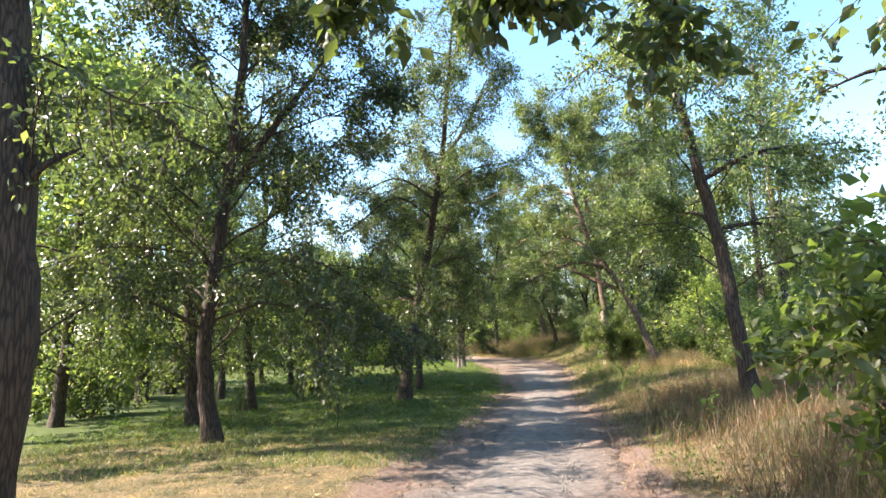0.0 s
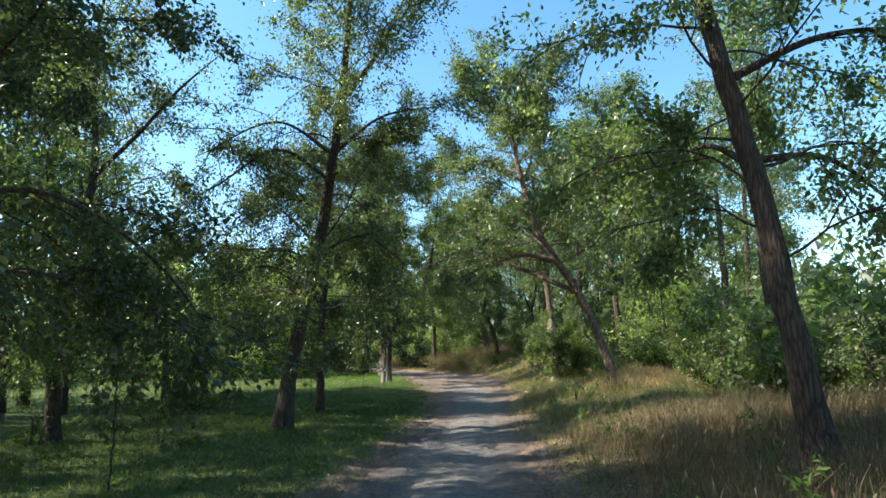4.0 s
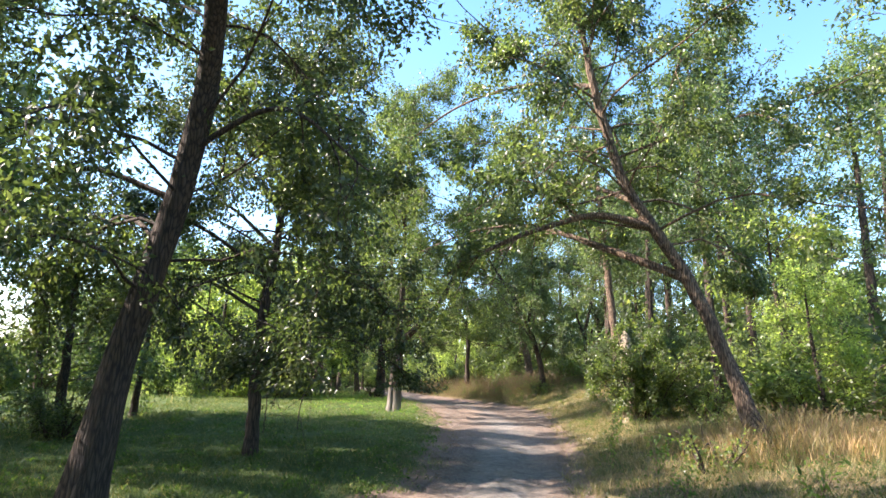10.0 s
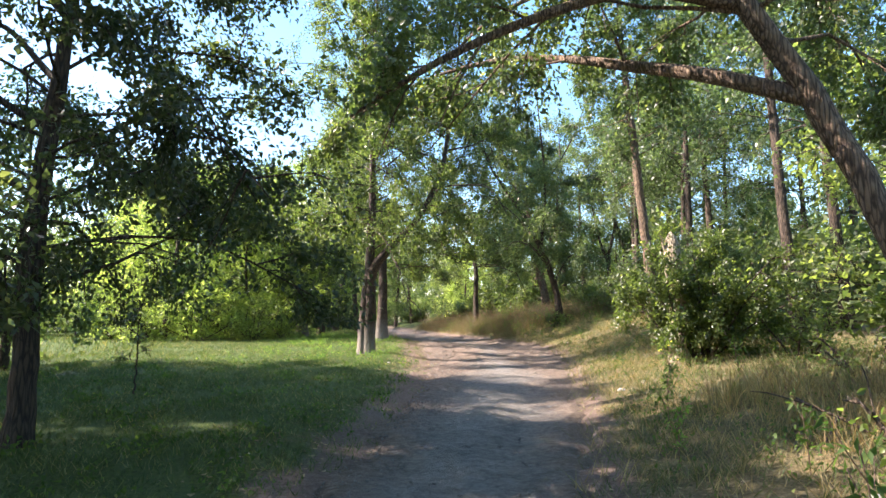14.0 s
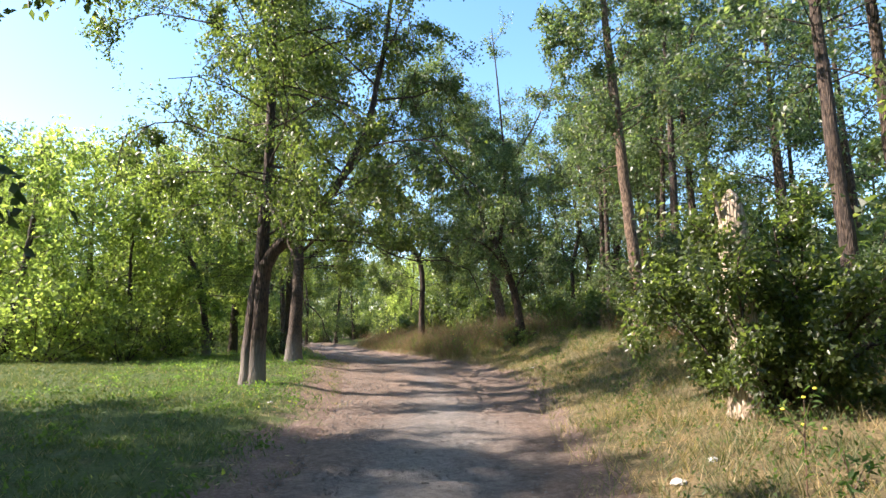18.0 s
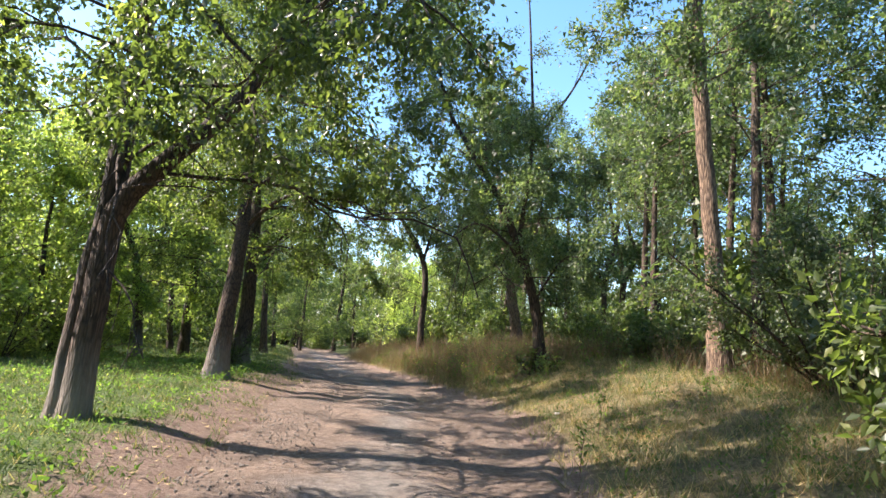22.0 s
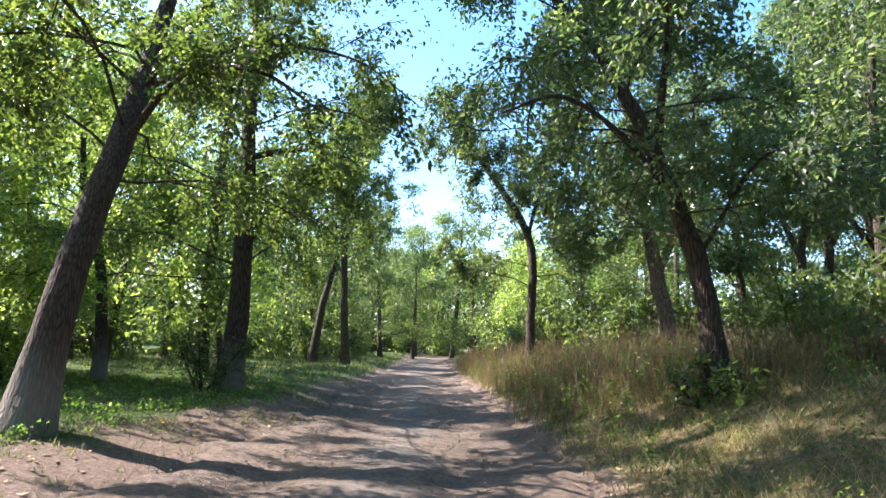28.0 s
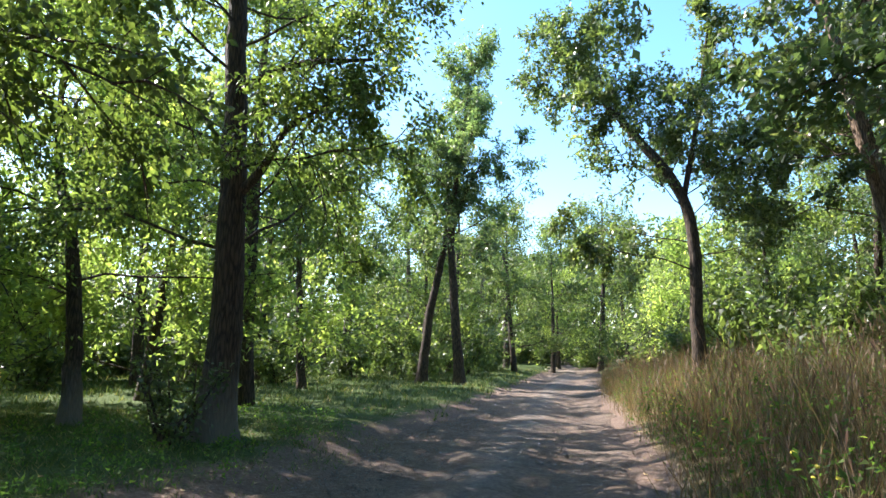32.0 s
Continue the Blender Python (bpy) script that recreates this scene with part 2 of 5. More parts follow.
LEAF_ELM = leaf_material("elm_leaves", (0.040, 0.057, 0.028), (0.098, 0.124, 0.056), (0.21, 0.215, 0.107), 0.45, 0.34)
# pale leaves, lightened further so the colour carries sunlight on these crowns
LEAF_SUNNY = leaf_material("sunlit_sage_leaves", (0.074, 0.104, 0.045), (0.20, 0.235, 0.096), (0.32, 0.33, 0.144), 0.62)
# elm leaves again, with the shade on these crowns put into a darker colour
LEAF_SHADED = leaf_material("shaded_elm_leaves", (0.029, 0.042, 0.024), (0.070, 0.090, 0.045), (0.16, 0.168, 0.088), 0.36, 0.33, 0.48)
LEAF_PALE = leaf_material("pale_leaves", (0.044, 0.068, 0.038), (0.104, 0.136, 0.080), (0.19, 0.20, 0.12))
LEAF_FRESH = leaf_material("fresh_leaves", (0.046, 0.069, 0.026), (0.116, 0.148, 0.053), (0.23, 0.25, 0.10), 0.5, 0.36)
LEAF_FAR = leaf_material("wood_leaves", (0.044, 0.066, 0.032), (0.112, 0.142, 0.063), (0.22, 0.225, 0.107), 0.5)
BARK_DARK = bark_material("dark_bark", (0.036, 0.024, 0.017), (0.10, 0.069, 0.048))
BARK_WASH = bark_material("whitewashed_bark", (0.036, 0.023, 0.016), (0.098, 0.064, 0.044), 0.6)
BARK_PALE = bark_material("pale_bark", (0.074, 0.047, 0.032), (0.235, 0.16, 0.105))
BARK_BARE = bark_material("bare_wood", (0.30, 0.23, 0.16), (0.55, 0.45, 0.34))
BLADE_GREEN = blade_material("green_blades", [(0.0, (0.040, 0.068, 0.02)), (0.55, (0.083, 0.128, 0.035)), (0.82, (0.15, 0.18, 0.06)), (1.0, (0.31, 0.26, 0.13))])
BLADE_DRY = blade_material("dry_blades", [(0.0, (0.07, 0.045, 0.031)), (0.4, (0.14, 0.09, 0.058)), (0.74, (0.26, 0.175, 0.11)), (0.84, (0.11, 0.115, 0.05)), (1.0, (0.065, 0.095, 0.032))])
BLADE_PALE = blade_material("pale_straw_blades", [(0.0, (0.15, 0.105, 0.058)), (0.5, (0.31, 0.225, 0.12)), (0.8, (0.48, 0.36, 0.20)), (1.0, (0.12, 0.16, 0.05))])
BLADE_STRAW = blade_material("straw_blades", [(0.0, (0.065, 0.10, 0.03)), (0.45, (0.12, 0.13, 0.05)), (0.7, (0.26, 0.20, 0.107)), (1.0, (0.41, 0.325, 0.18))])
HERB = leaf_material("herb_leaves", (0.045, 0.085, 0.028), (0.11, 0.17, 0.050), (0.24, 0.26, 0.090), 0.45, 0.6, 0.2)
HEADS = blade_material("seed_heads", [(0.0, (0.10, 0.058, 0.043)), (0.6, (0.19, 0.115, 0.083)), (1.0, (0.31, 0.215, 0.15))], 0.2)
LITTER = blade_material("fallen_leaves", [(0.0, (0.10, 0.065, 0.035)), (0.6, (0.24, 0.16, 0.085)), (1.0, (0.42, 0.32, 0.17))], 0.15)


# ---- mesh helpers ----
def rows_of(values, k):
    return np.asarray(values, dtype=np.float64).reshape(-1, k)


def mesh_of(name, verts, quads=None, tris=None, mat=None, smooth=False, attrs=()):
    """A mesh from arrays of places, four-sided and three-sided faces."""
    me = bpy.data.meshes.new(name)
    verts = rows_of(verts, 3)
    quads = np.zeros((0, 4), np.int64) if quads is None else np.asarray(quads).reshape(-1, 4)
    tris = np.zeros((0, 3), np.int64) if tris is None else np.asarray(tris).reshape(-1, 3)
    loops = np.concatenate([quads.ravel(), tris.ravel()]).astype(np.int32)
    starts = np.concatenate([np.arange(len(quads)) * 4, len(quads) * 4 + np.arange(len(tris)) * 3]).astype(np.int32)
    me.vertices.add(len(verts))
    me.vertices.foreach_set("co", verts.astype(np.float32).ravel())
    me.loops.add(len(loops))
    me.loops.foreach_set("vertex_index", loops)
    me.polygons.add(len(starts))
    me.polygons.foreach_set("loop_start", starts)
    if smooth:
        me.polygons.foreach_set("use_smooth", np.ones(len(starts), dtype=bool))
    for key, values in attrs:
        at = me.attributes.new(key, 'FLOAT', 'POINT')
        at.data.foreach_set("value", np.asarray(values, dtype=np.float32))
    me.update(calc_edges=True)
    if mat:
        me.materials.append(mat)
    return me


def part(name, me, parent, label=""):
    """One mesh object under a thing or a part."""
    ob = new(name, me)
    ob.parent = parent
    if label:
        ob["label"] = label
    return ob


def unit(v):
    return v / np.maximum(np.linalg.norm(v, axis=-1, keepdims=True), 1e-9)


def spline(points, n):
    """n places along a smooth line through the points."""
    p = np.asarray(points, dtype=np.float64)
    d = np.concatenate([[0], np.cumsum(np.linalg.norm(np.diff(p[:, :3], axis=0), axis=1))])
    k = len(p)
    if k == 2:
        return p[0] + np.linspace(0, 1, n)[:, None] * (p[1] - p[0])
    slope = np.gradient(p, d, axis=0)
    s = np.linspace(0, d[-1], n)
    i = np.clip(np.searchsorted(d, s, side='right') - 1, 0, k - 2)
    h = (d[i + 1] - d[i])[:, None]
    u = ((s - d[i]) / h[:, 0])[:, None]
    return ((2 * u**3 - 3 * u**2 + 1) * p[i] + (u**3 - 2 * u**2 + u) * h * slope[i]
            + (-2 * u**3 + 3 * u**2) * p[i + 1] + (u**3 - u**2) * h * slope[i + 1])


class Wood:
    """Collects tubes into one mesh."""
    def __init__(self):
        self.v, self.q, self.n = [], [], 0

    def tube(self, pts, rad, sides, rough=0.0, rng=None, flare=0.0):
        pts = np.asarray(pts, dtype=np.float64)
        rad = np.asarray(rad, dtype=np.float64)
        t = unit(np.gradient(pts, axis=0))
        ref = np.array([1.0, 0.13, 0.0]) if abs(t[0][2]) > 0.7 else np.array([0.0, 0.1, 1.0])
        a = unit(np.cross(t, ref))
        b = np.cross(t, a)
        th = np.linspace(0, 2 * math.pi, sides, endpoint=False)
        r = rad[:, None] * np.ones(sides)
        if rough:
            lobe = rng.normal(0, rough, sides) + 0.6 * rough * np.cos(3 * th + rng.uniform(0, 6))
            r = r * (1 + lobe[None, :] * 0.7 + rng.normal(0, rough * 0.45, r.shape))
        if flare:
            k = np.exp(-np.linspace(0, len(pts), len(pts)) / (len(pts) * 0.045))[:, None]
            r = r * (1 + flare * k * (0.65 + 0.5 * np.cos(5 * th + 1.0)[None, :]))
        v = pts[:, None, :] + r[..., None] * (np.cos(th)[None, :, None] * a[:, None, :] + np.sin(th)[None, :, None] * b[:, None, :])
        m = len(pts)
        i = np.arange(m - 1)[:, None] * sides
        j = np.arange(sides)[None, :]
        k = (j + 1) % sides
        q = np.stack([i + j, i + k, i + sides + k, i + sides + j], -1).reshape(-1, 4) + self.n
        self.v.append(v.reshape(-1, 3))
        self.q.append(q)
        self.n += m * sides

    def mesh(self, name, mat):
        return mesh_of(name, np.concatenate(self.v), np.concatenate(self.q), None, mat, True)


def leaf_mesh(name, rng, at, size, mat, droop=0.5, outward=None, wide=0.56, simple=False):
    """Leaves at the places given: folded blades with a stalk end and a tip."""
    n = len(at)
    size = size * rng.uniform(0.6, 1.25, n)
    ax = rng.normal(0, 1, (n, 3))
    if outward is not None:
        ax = ax + 0.9 * outward
    ax[:, 2] -= droop
    ax = unit(ax)
    up = rng.normal(0, 0.75, (n, 3)) + np.array([-0.15, 0.0, 0.85])
    w = unit(np.cross(ax, up))
    nrm = np.cross(w, ax)
    L, W = size[:, None], (size * wide * 0.5)[:, None]
    if simple:
        v = np.stack([at + w * W * 1.1, at - w * W * 1.1, at + ax * L], 1).reshape(-1, 3)
        return mesh_of(name, v, None, np.arange(n * 3).reshape(-1, 3), mat)
    base = at
    left = at + ax * L * 0.42 + w * W + nrm * W * 0.25
    tip = at + ax * L - nrm * L * 0.12
    right = at + ax * L * 0.42 - w * W + nrm * W * 0.25
    v = np.stack([base, left, tip, right], 1).reshape(-1, 3)
    k = np.arange(n)[:, None] * 4
    tris = np.concatenate([k + np.array([[0, 2, 1]]), k + np.array([[0, 3, 2]])], 1).reshape(-1, 3)
    return mesh_of(name, v, None, tris, mat)


def bent(rng, start, way, length, n, lift, wander):
    """A branch's line: it sets out one way, rises or sags, and wanders."""
    d = np.array(way, dtype=np.float64)
    p = [np.array(start, dtype=np.float64)]
    for _ in range(n - 1):
        d = unit(d + np.array([0, 0, lift / n]) + rng.normal(0, wander, 3))
        p.append(p[-1] + d * length / (n - 1))
    return np.array(p)


def crown_of(rng, limbs, leaves, spec, wood):
    """Grows side branches and twigs on the limbs (line, thickness) into wood; gives the leaves' places and outward ways."""
    starts, ends = [], []
    sub, twig, reach, sag = spec["sub"], spec["twig"], spec["reach"], spec["sag"]
    for line, r0, bare in limbs:
        span = np.linalg.norm(line[-1] - line[0])
        for i in range(sub):
            f = bare + (1 - bare) * (i + rng.uniform(0, 1)) / sub
            k = min(int(f * (len(line) - 1)), len(line) - 2)
            u = f * (len(line) - 1) - k
            p = line[k] * (1 - u) + line[k + 1] * u
            along = unit(line[k + 1] - line[k])
            way = unit(along * 0.75 + rng.normal(0, 0.62, 3) + np.array([0, 0, 0.12]))
            ln = reach * rng.uniform(0.6, 1.25) * (1.1 - 0.45 * f)
            br = bent(rng, p, way, ln, 5, -sag, 0.16)
            if spec.get("twig_wood", True):
                wood.tube(br, np.linspace(max(0.012, r0 * 0.32 * (1 - 0.6 * f)), 0.006, 5), 4)
            else:
                wood.tube(br[::2], [max(0.012, r0 * 0.3), 0.012, 0.006], 3)
            for j in range(twig):
                g = 0.2 + 0.8 * (j + rng.uniform(0, 1)) / twig
                kk = min(int(g * 4), 3)
                q = br[kk] + (br[kk + 1] - br[kk]) * (g * 4 - kk)
                w2 = unit(unit(br[kk + 1] - br[kk]) * 0.8 + rng.normal(0, 0.6, 3) + np.array([0, 0, -0.25 * sag]))
                t2 = q + w2 * spec["twig_len"] * rng.uniform(0.6, 1.3)
                starts.append(q)
                ends.append(t2)
                if spec.get("twig_wood", True) and j % 2 == 0:
                    wood.tube(np.array([q, t2]), [0.006, 0.003], 3)
    s, e = np.array(starts), np.array(ends)
    share = np.repeat(np.exp(rng.normal(0, 0.6, len(s) // twig)), twig)
    pick = rng.choice(len(s), leaves, p=share / share.sum())
    f = rng.uniform(0.05, 1.08, leaves)[:, None]
    at = s[pick] * (1 - f) + e[pick] * f + rng.normal(0, spec.get("loose", 0.09), (leaves, 3))
    return at, unit(e[pick] - s[pick])


# ---- lie of the land ----
def soft(a, b, x):
    u = np.clip((np.asarray(x, dtype=np.float64) - a) / (b - a), 0, 1)
    return u * u * (3 - 2 * u)


def along(y, ys, zs):
    """A table read smoothly."""
    y = np.asarray(y, dtype=np.float64)
    return (np.interp(y - 1.5, ys, zs) + 2 * np.interp(y, ys, zs) + np.interp(y + 1.5, ys, zs)) / 4


LEVEL = ([-40, 0, 7, 12, 17, 27, 31, 37, 42, 60, 90], [0.1, 0.07, -0.03, -0.23, -0.36, -0.40, -0.29, -0.20, -0.07, -0.10, 0.0])
EDGE_Y = [-30, 0, 6, 12, 16, 23.5, 27.5, 31, 35, 38, 42, 45, 48, 52, 57, 60, 66, 75, 95, 130]
EDGE_L = [-6.0, -1.75, -0.65, 0.45, 1.15, 2.5, 2.8, 3.05, 3.0, 2.85, 2.4, 2.25, 1.85, 0.9, -0.1, -0.85, -2.1, -4.0, -8.5, -18]
EDGE_R = [-3.0, 0.9, 1.85, 2.8, 3.45, 4.65, 5.35, 5.9, 6.55, 6.85, 6.85, 6.35, 5.5, 4.55, 3.3, 2.5, 1.0, -0.9, -5.2, -14]
BANK = ([-40, 5, 11, 24, 31, 37, 47, 60, 90], [0.25, 0.35, 0.5, 0.7, 0.6, 0.95, 1.15, 0.95, 0.6])


def lumps(x, y, scale, seed):
    """Smooth random swells from a few crossing waves, about -1 to 1."""
    rng = np.random.default_rng(seed)
    z = np.zeros_like(np.asarray(x, dtype=np.float64))
    for _ in range(7):
        a, k, ph = rng.uniform(0, 6.28), rng.uniform(0.6, 1.7) / scale, rng.uniform(0, 6.28)
        z = z + np.sin(k * (np.cos(a) * x + np.sin(a) * y) * 6.28 + ph)
    return z / 4


def height(x, y, bed=True):
    """The ground's height; bed: sunk under the track."""
    x, y = np.asarray(x, dtype=np.float64), np.asarray(y, dtype=np.float64)
    xl, xr = along(y, EDGE_Y, EDGE_L), along(y, EDGE_Y, EDGE_R)
    z = along(y, *LEVEL)
    fade = 1 - soft(70, 110, np.abs(y - 30))
    z = z + along(y, *BANK) * soft(-0.6, 4.0, x - xr) * fade
    z = z + (0.07 + 0.10 * soft(27, 40, y)) * soft(-0.1, 1.4, xl - x) * fade
    rough = 1 + 1.8 * soft(0.3, 2.5, x - xr)
    z = z + rough * (0.03 * lumps(x, y, 5, 3) + 0.014 * lumps(x, y, 1.1, 4)) * soft(0, 1.2, np.maximum(xl - x, x - xr))
    if bed:
        inside = np.minimum(x - xl, xr - x) + 0.22 * lumps(x, y, 1.6, 5) + 0.10 * lumps(x, y, 0.5, 6)
        z = z - 0.10 * soft(-0.15, 0.25, inside)
    return z


def on_ground(x, y):
    return float(height(x, y))


# ---- ground sheet ----
def spread(fine_lo, fine_hi, step, far):
    out = [0.0]
    s = step
    while out[-1] < far:
        s *= 1.25
        out.append(out[-1] + s)
    out = np.array(out[1:])
    return np.concatenate([fine_lo - out[::-1], np.arange(fine_lo, fine_hi, step), fine_hi + out])


gx, gy = spread(-12.0, 15.0, 0.22, 500), spread(-4.0, 70.0, 0.25, 600)
GX, GY = np.meshgrid(gx, gy)
GZ = height(GX, GY)
nx, ny = len(gx), len(gy)
gi = (np.arange(ny - 1)[:, None] * nx + np.arange(nx - 1)[None, :]).ravel()


def dryness(x, y):
    """How dry the turf is: 0 green, 1 straw."""
    xl, xr = along(y, EDGE_Y, EDGE_L), along(y, EDGE_Y, EDGE_R)
    left = 0.85 * (1 - soft(9.5, 13.5, y)) + 0.12 + 0.25 * soft(1.8, 0.2, xl - x) * soft(18, 28, y)
    right = 0.85 - 0.25 * soft(3, 8, x - xr)
    d = np.where(x > (xl + xr) / 2, right, left)
    return np.clip(d + 0.16 * lumps(x, y, 3, 11) + 0.12 * lumps(x, y, 1.2, 13), 0, 1) * (1 - 0.6 * soft(60, 90, y))


def bareness(x, y):
    """How bare the soil is beside the track."""
    xl, xr = along(y, EDGE_Y, EDGE_L), along(y, EDGE_Y, EDGE_R)
    wide = along(y, [-10, 6, 14, 26, 33, 44, 52, 60, 90], [0.9, 1.1, 0.9, 1.0, 1.3, 2.8, 1.8, 0.8, 0.4])
    a = np.maximum(xl - x, 0) / wide
    b = np.maximum(x - xr, 0) / 0.7
    return np.clip(1.05 - np.where(x < xl, a, b), 0, 1) + 0.12 * lumps(x, y, 2.2, 12)


ground = tagged(new("ground", mesh_of("ground", np.stack([GX, GY, GZ], -1), np.stack([gi, gi + 1, gi + nx + 1, gi + nx], -1), None,
                ground_material(), True, [("dry", dryness(GX, GY).ravel()), ("bare", bareness(GX, GY).ravel())])),
                "uneven park ground of green turf, dry straw and bare brown soil", "ground", kind="structure")

# ---- track ----
ry = np.arange(-25, 110, 0.2)
ru = np.linspace(-0.16, 1.16, 31)
rxl, rxr = along(ry, EDGE_Y, EDGE_L), along(ry, EDGE_Y, EDGE_R)
RX = rxl[:, None] + (rxr - rxl)[:, None] * ru[None, :]
RY = np.repeat(ry[:, None], len(ru), 1)
rut = np.exp(-((ru - 0.27) / 0.09) ** 2) + np.exp(-((ru - 0.72) / 0.09) ** 2)
RZ = along(RY, *LEVEL) - 0.035 * rut[None, :] + 0.02 + (0.022 + 0.012 * soft(26, 36, RY)) * lumps(RX, RY, 1.3, 21) + 0.014 * lumps(RX, RY, 0.5, 23) + 0.02 * lumps(RX, RY, 4.5, 22)
RZ = RZ + along(RY, *BANK) * soft(-0.6, 4.0, RX - rxr[:, None]) - 0.22 * soft(-0.03, 0.16, np.maximum(-ru, ru - 1)[None, :] + 0.07 * lumps(RX, RY, 1.1, 24) + 0.04 * lumps(RX, RY, 0.4, 25)) - 0.012
ri = (np.arange(len(ry) - 1)[:, None] * len(ru) + np.arange(len(ru) - 1)[None, :]).ravel()
side = np.clip(np.abs(ru - 0.5)[None, :] * 1.5 + 0.45 * soft(28, 40, RY), 0, 1)
road = tagged(new("road", mesh_of("road", np.stack([RX, RY, RZ], -1), np.stack([ri, ri + 1, ri + len(ru) + 1, ri + len(ru)], -1), None,
              road_material(), True, [("side", side.ravel())])),
              "worn grey and brown unpaved park track with shallow ruts", "road", kind="structure")


# ---- trees ----
def tree(seed, trunk, limbs=(), stems=(), n=13, low=0.3, spread_m=3.0, rise=0.5, leaves=20000, leaf=0.085, droop=0.5, bark=None, foliage=None,
         sub=6, twig=6, reach=1.3, sag=0.35, twig_len=0.55, loose=0.09, twig_wood=True, label="", sides=14, flare=0.5, name="tree", category="tree", top=1.0, bare=0.25, simple=False, clear=0.15):
    """A tree: trunk (rows of x, y, z, radius), further stems of the same kind, limbs that are known, and n limbs grown between low and top of
    the trunk's length, with side branches, twigs and leaves."""
    rng = np.random.default_rng(seed)
    bark, foliage = bark or BARK_DARK, foliage or LEAF_ELM
    base = np.array(trunk[0][:3], dtype=np.float64)
    base[2] = on_ground(base[0], base[1])
    root = tagged(new(name), label, category)
    root.location = base
    grown = []
    for k, line in enumerate((trunk, *stems)):
        p = np.array(line, dtype=np.float64)
        p[:, :3] -= base
        if k == 0 or p[0][2] < 0.6:
            p[0][2] = -0.12
        s = spline(p, 34)
        s[1:-1, :3] += rng.normal(0, 0.010, (32, 3))
        w = Wood()
        w.tube(s[:, :3], s[:, 3], sides, 0.045, rng, flare if k == 0 or p[0][2] < 0.6 else 0.15)
        part("trunk" if k == 0 else "stem", w.mesh("trunk", bark), root)
        count = n if k == 0 else max(3, n // 2)
        length = np.sum(np.linalg.norm(np.diff(s[:, :3], axis=0), axis=1))
        for i in range(count):
            f = low + (top - low) * (i + rng.uniform(0.1, 0.9)) / count
            kk = min(int(f * 33), 32)
            az = i * 2.39996 + rng.uniform(-0.5, 0.5) + seed
            g = (f - low) / max(1e-3, top - low)
            el = rise * (0.55 + 0.9 * g) + rng.uniform(-0.2, 0.3)
            el = max(el, 0.55 - 0.2 * max(0.0, s[min(int(f * 33), 32), 2] - 0.5))
            ln = spread_m * (1.05 - 0.65 * g ** 1.5) * rng.uniform(0.75, 1.2)
            way = np.array([math.cos(az) * math.cos(el), math.sin(az) * math.cos(el), math.sin(el)])
            start = s[kk, :3]
            hang = sag * min(1.0, max(0.0, (start[2] - 0.8) / 2.5))
            ln2 = bent(rng, start, way, ln, 8, 0.15 - 1.1 * (1 - 0.6 * g) * hang, 0.17)
            ln2[:, 2] = np.where(ln2[:, 2] < 1.0, 1.0 - 0.75 * (1 - np.exp((np.minimum(ln2[:, 2], 1.0) - 1.0) / 0.75)), ln2[:, 2])
            r0 = min(s[kk, 3] * 0.42, 0.005 * ln + 0.007)
            grown.append((ln2, r0, bare, None))
        grown.append((s[24:, :3], s[24, 3], 0.1, "top"))
    for line in limbs:
        p = np.array(line, dtype=np.float64)
        p[:, :3] -= base
        s = spline(p, 18)
        grown.append((s[:, :3], s[:, 3], 0.3, "known"))
    wood = Wood()
    for i, (line, r0, b, kind) in enumerate(grown):
        if kind == "top":
            continue
        if twig_wood is False and i >= 9:
            wood.tube(line, np.linspace(r0, r0 * 0.3, len(line)), 4)
            continue
        w = Wood()
        rad = r0 if kind == "known" else np.linspace(r0, r0 * 0.3, len(line))
        w.tube(line, rad, 9 if kind == "known" else (4 if simple else 6), 0.03, rng)
        part("limb", w.mesh("limb", bark), root)
    at, out = crown_of(rng, [(g[0], float(np.max(g[1])), g[2]) for g in grown], leaves,
                       dict(sub=sub, twig=twig, reach=reach, sag=sag, twig_len=twig_len, loose=loose, twig_wood=twig_wood), wood)
    low_ones = at[:, 2] < clear
    at[low_ones, 2] = clear + rng.uniform(0, 1.6, int(low_ones.sum())) ** 1.5
    tagged(part("branching", wood.mesh("branching", bark), root), kind="stuff")
    part("crown", leaf_mesh("crown", rng, at, leaf, foliage, droop, out, simple=simple), root)
    return root


def straight(x, y, h, r, lean_x=0.0, lean_y=0.0, bow=0.0):
    """A plain trunk's rows: base, height, foot radius and the top's offset."""
    z = on_ground(x, y)
    return [(x, y, z, r), (x + lean_x * 0.3 + bow, y + lean_y * 0.3, z + h * 0.33, r * 0.78),
            (x + lean_x * 0.65 + bow, y + lean_y * 0.65, z + h * 0.66, r * 0.5), (x + lean_x, y + lean_y, z + h, r * 0.12)]


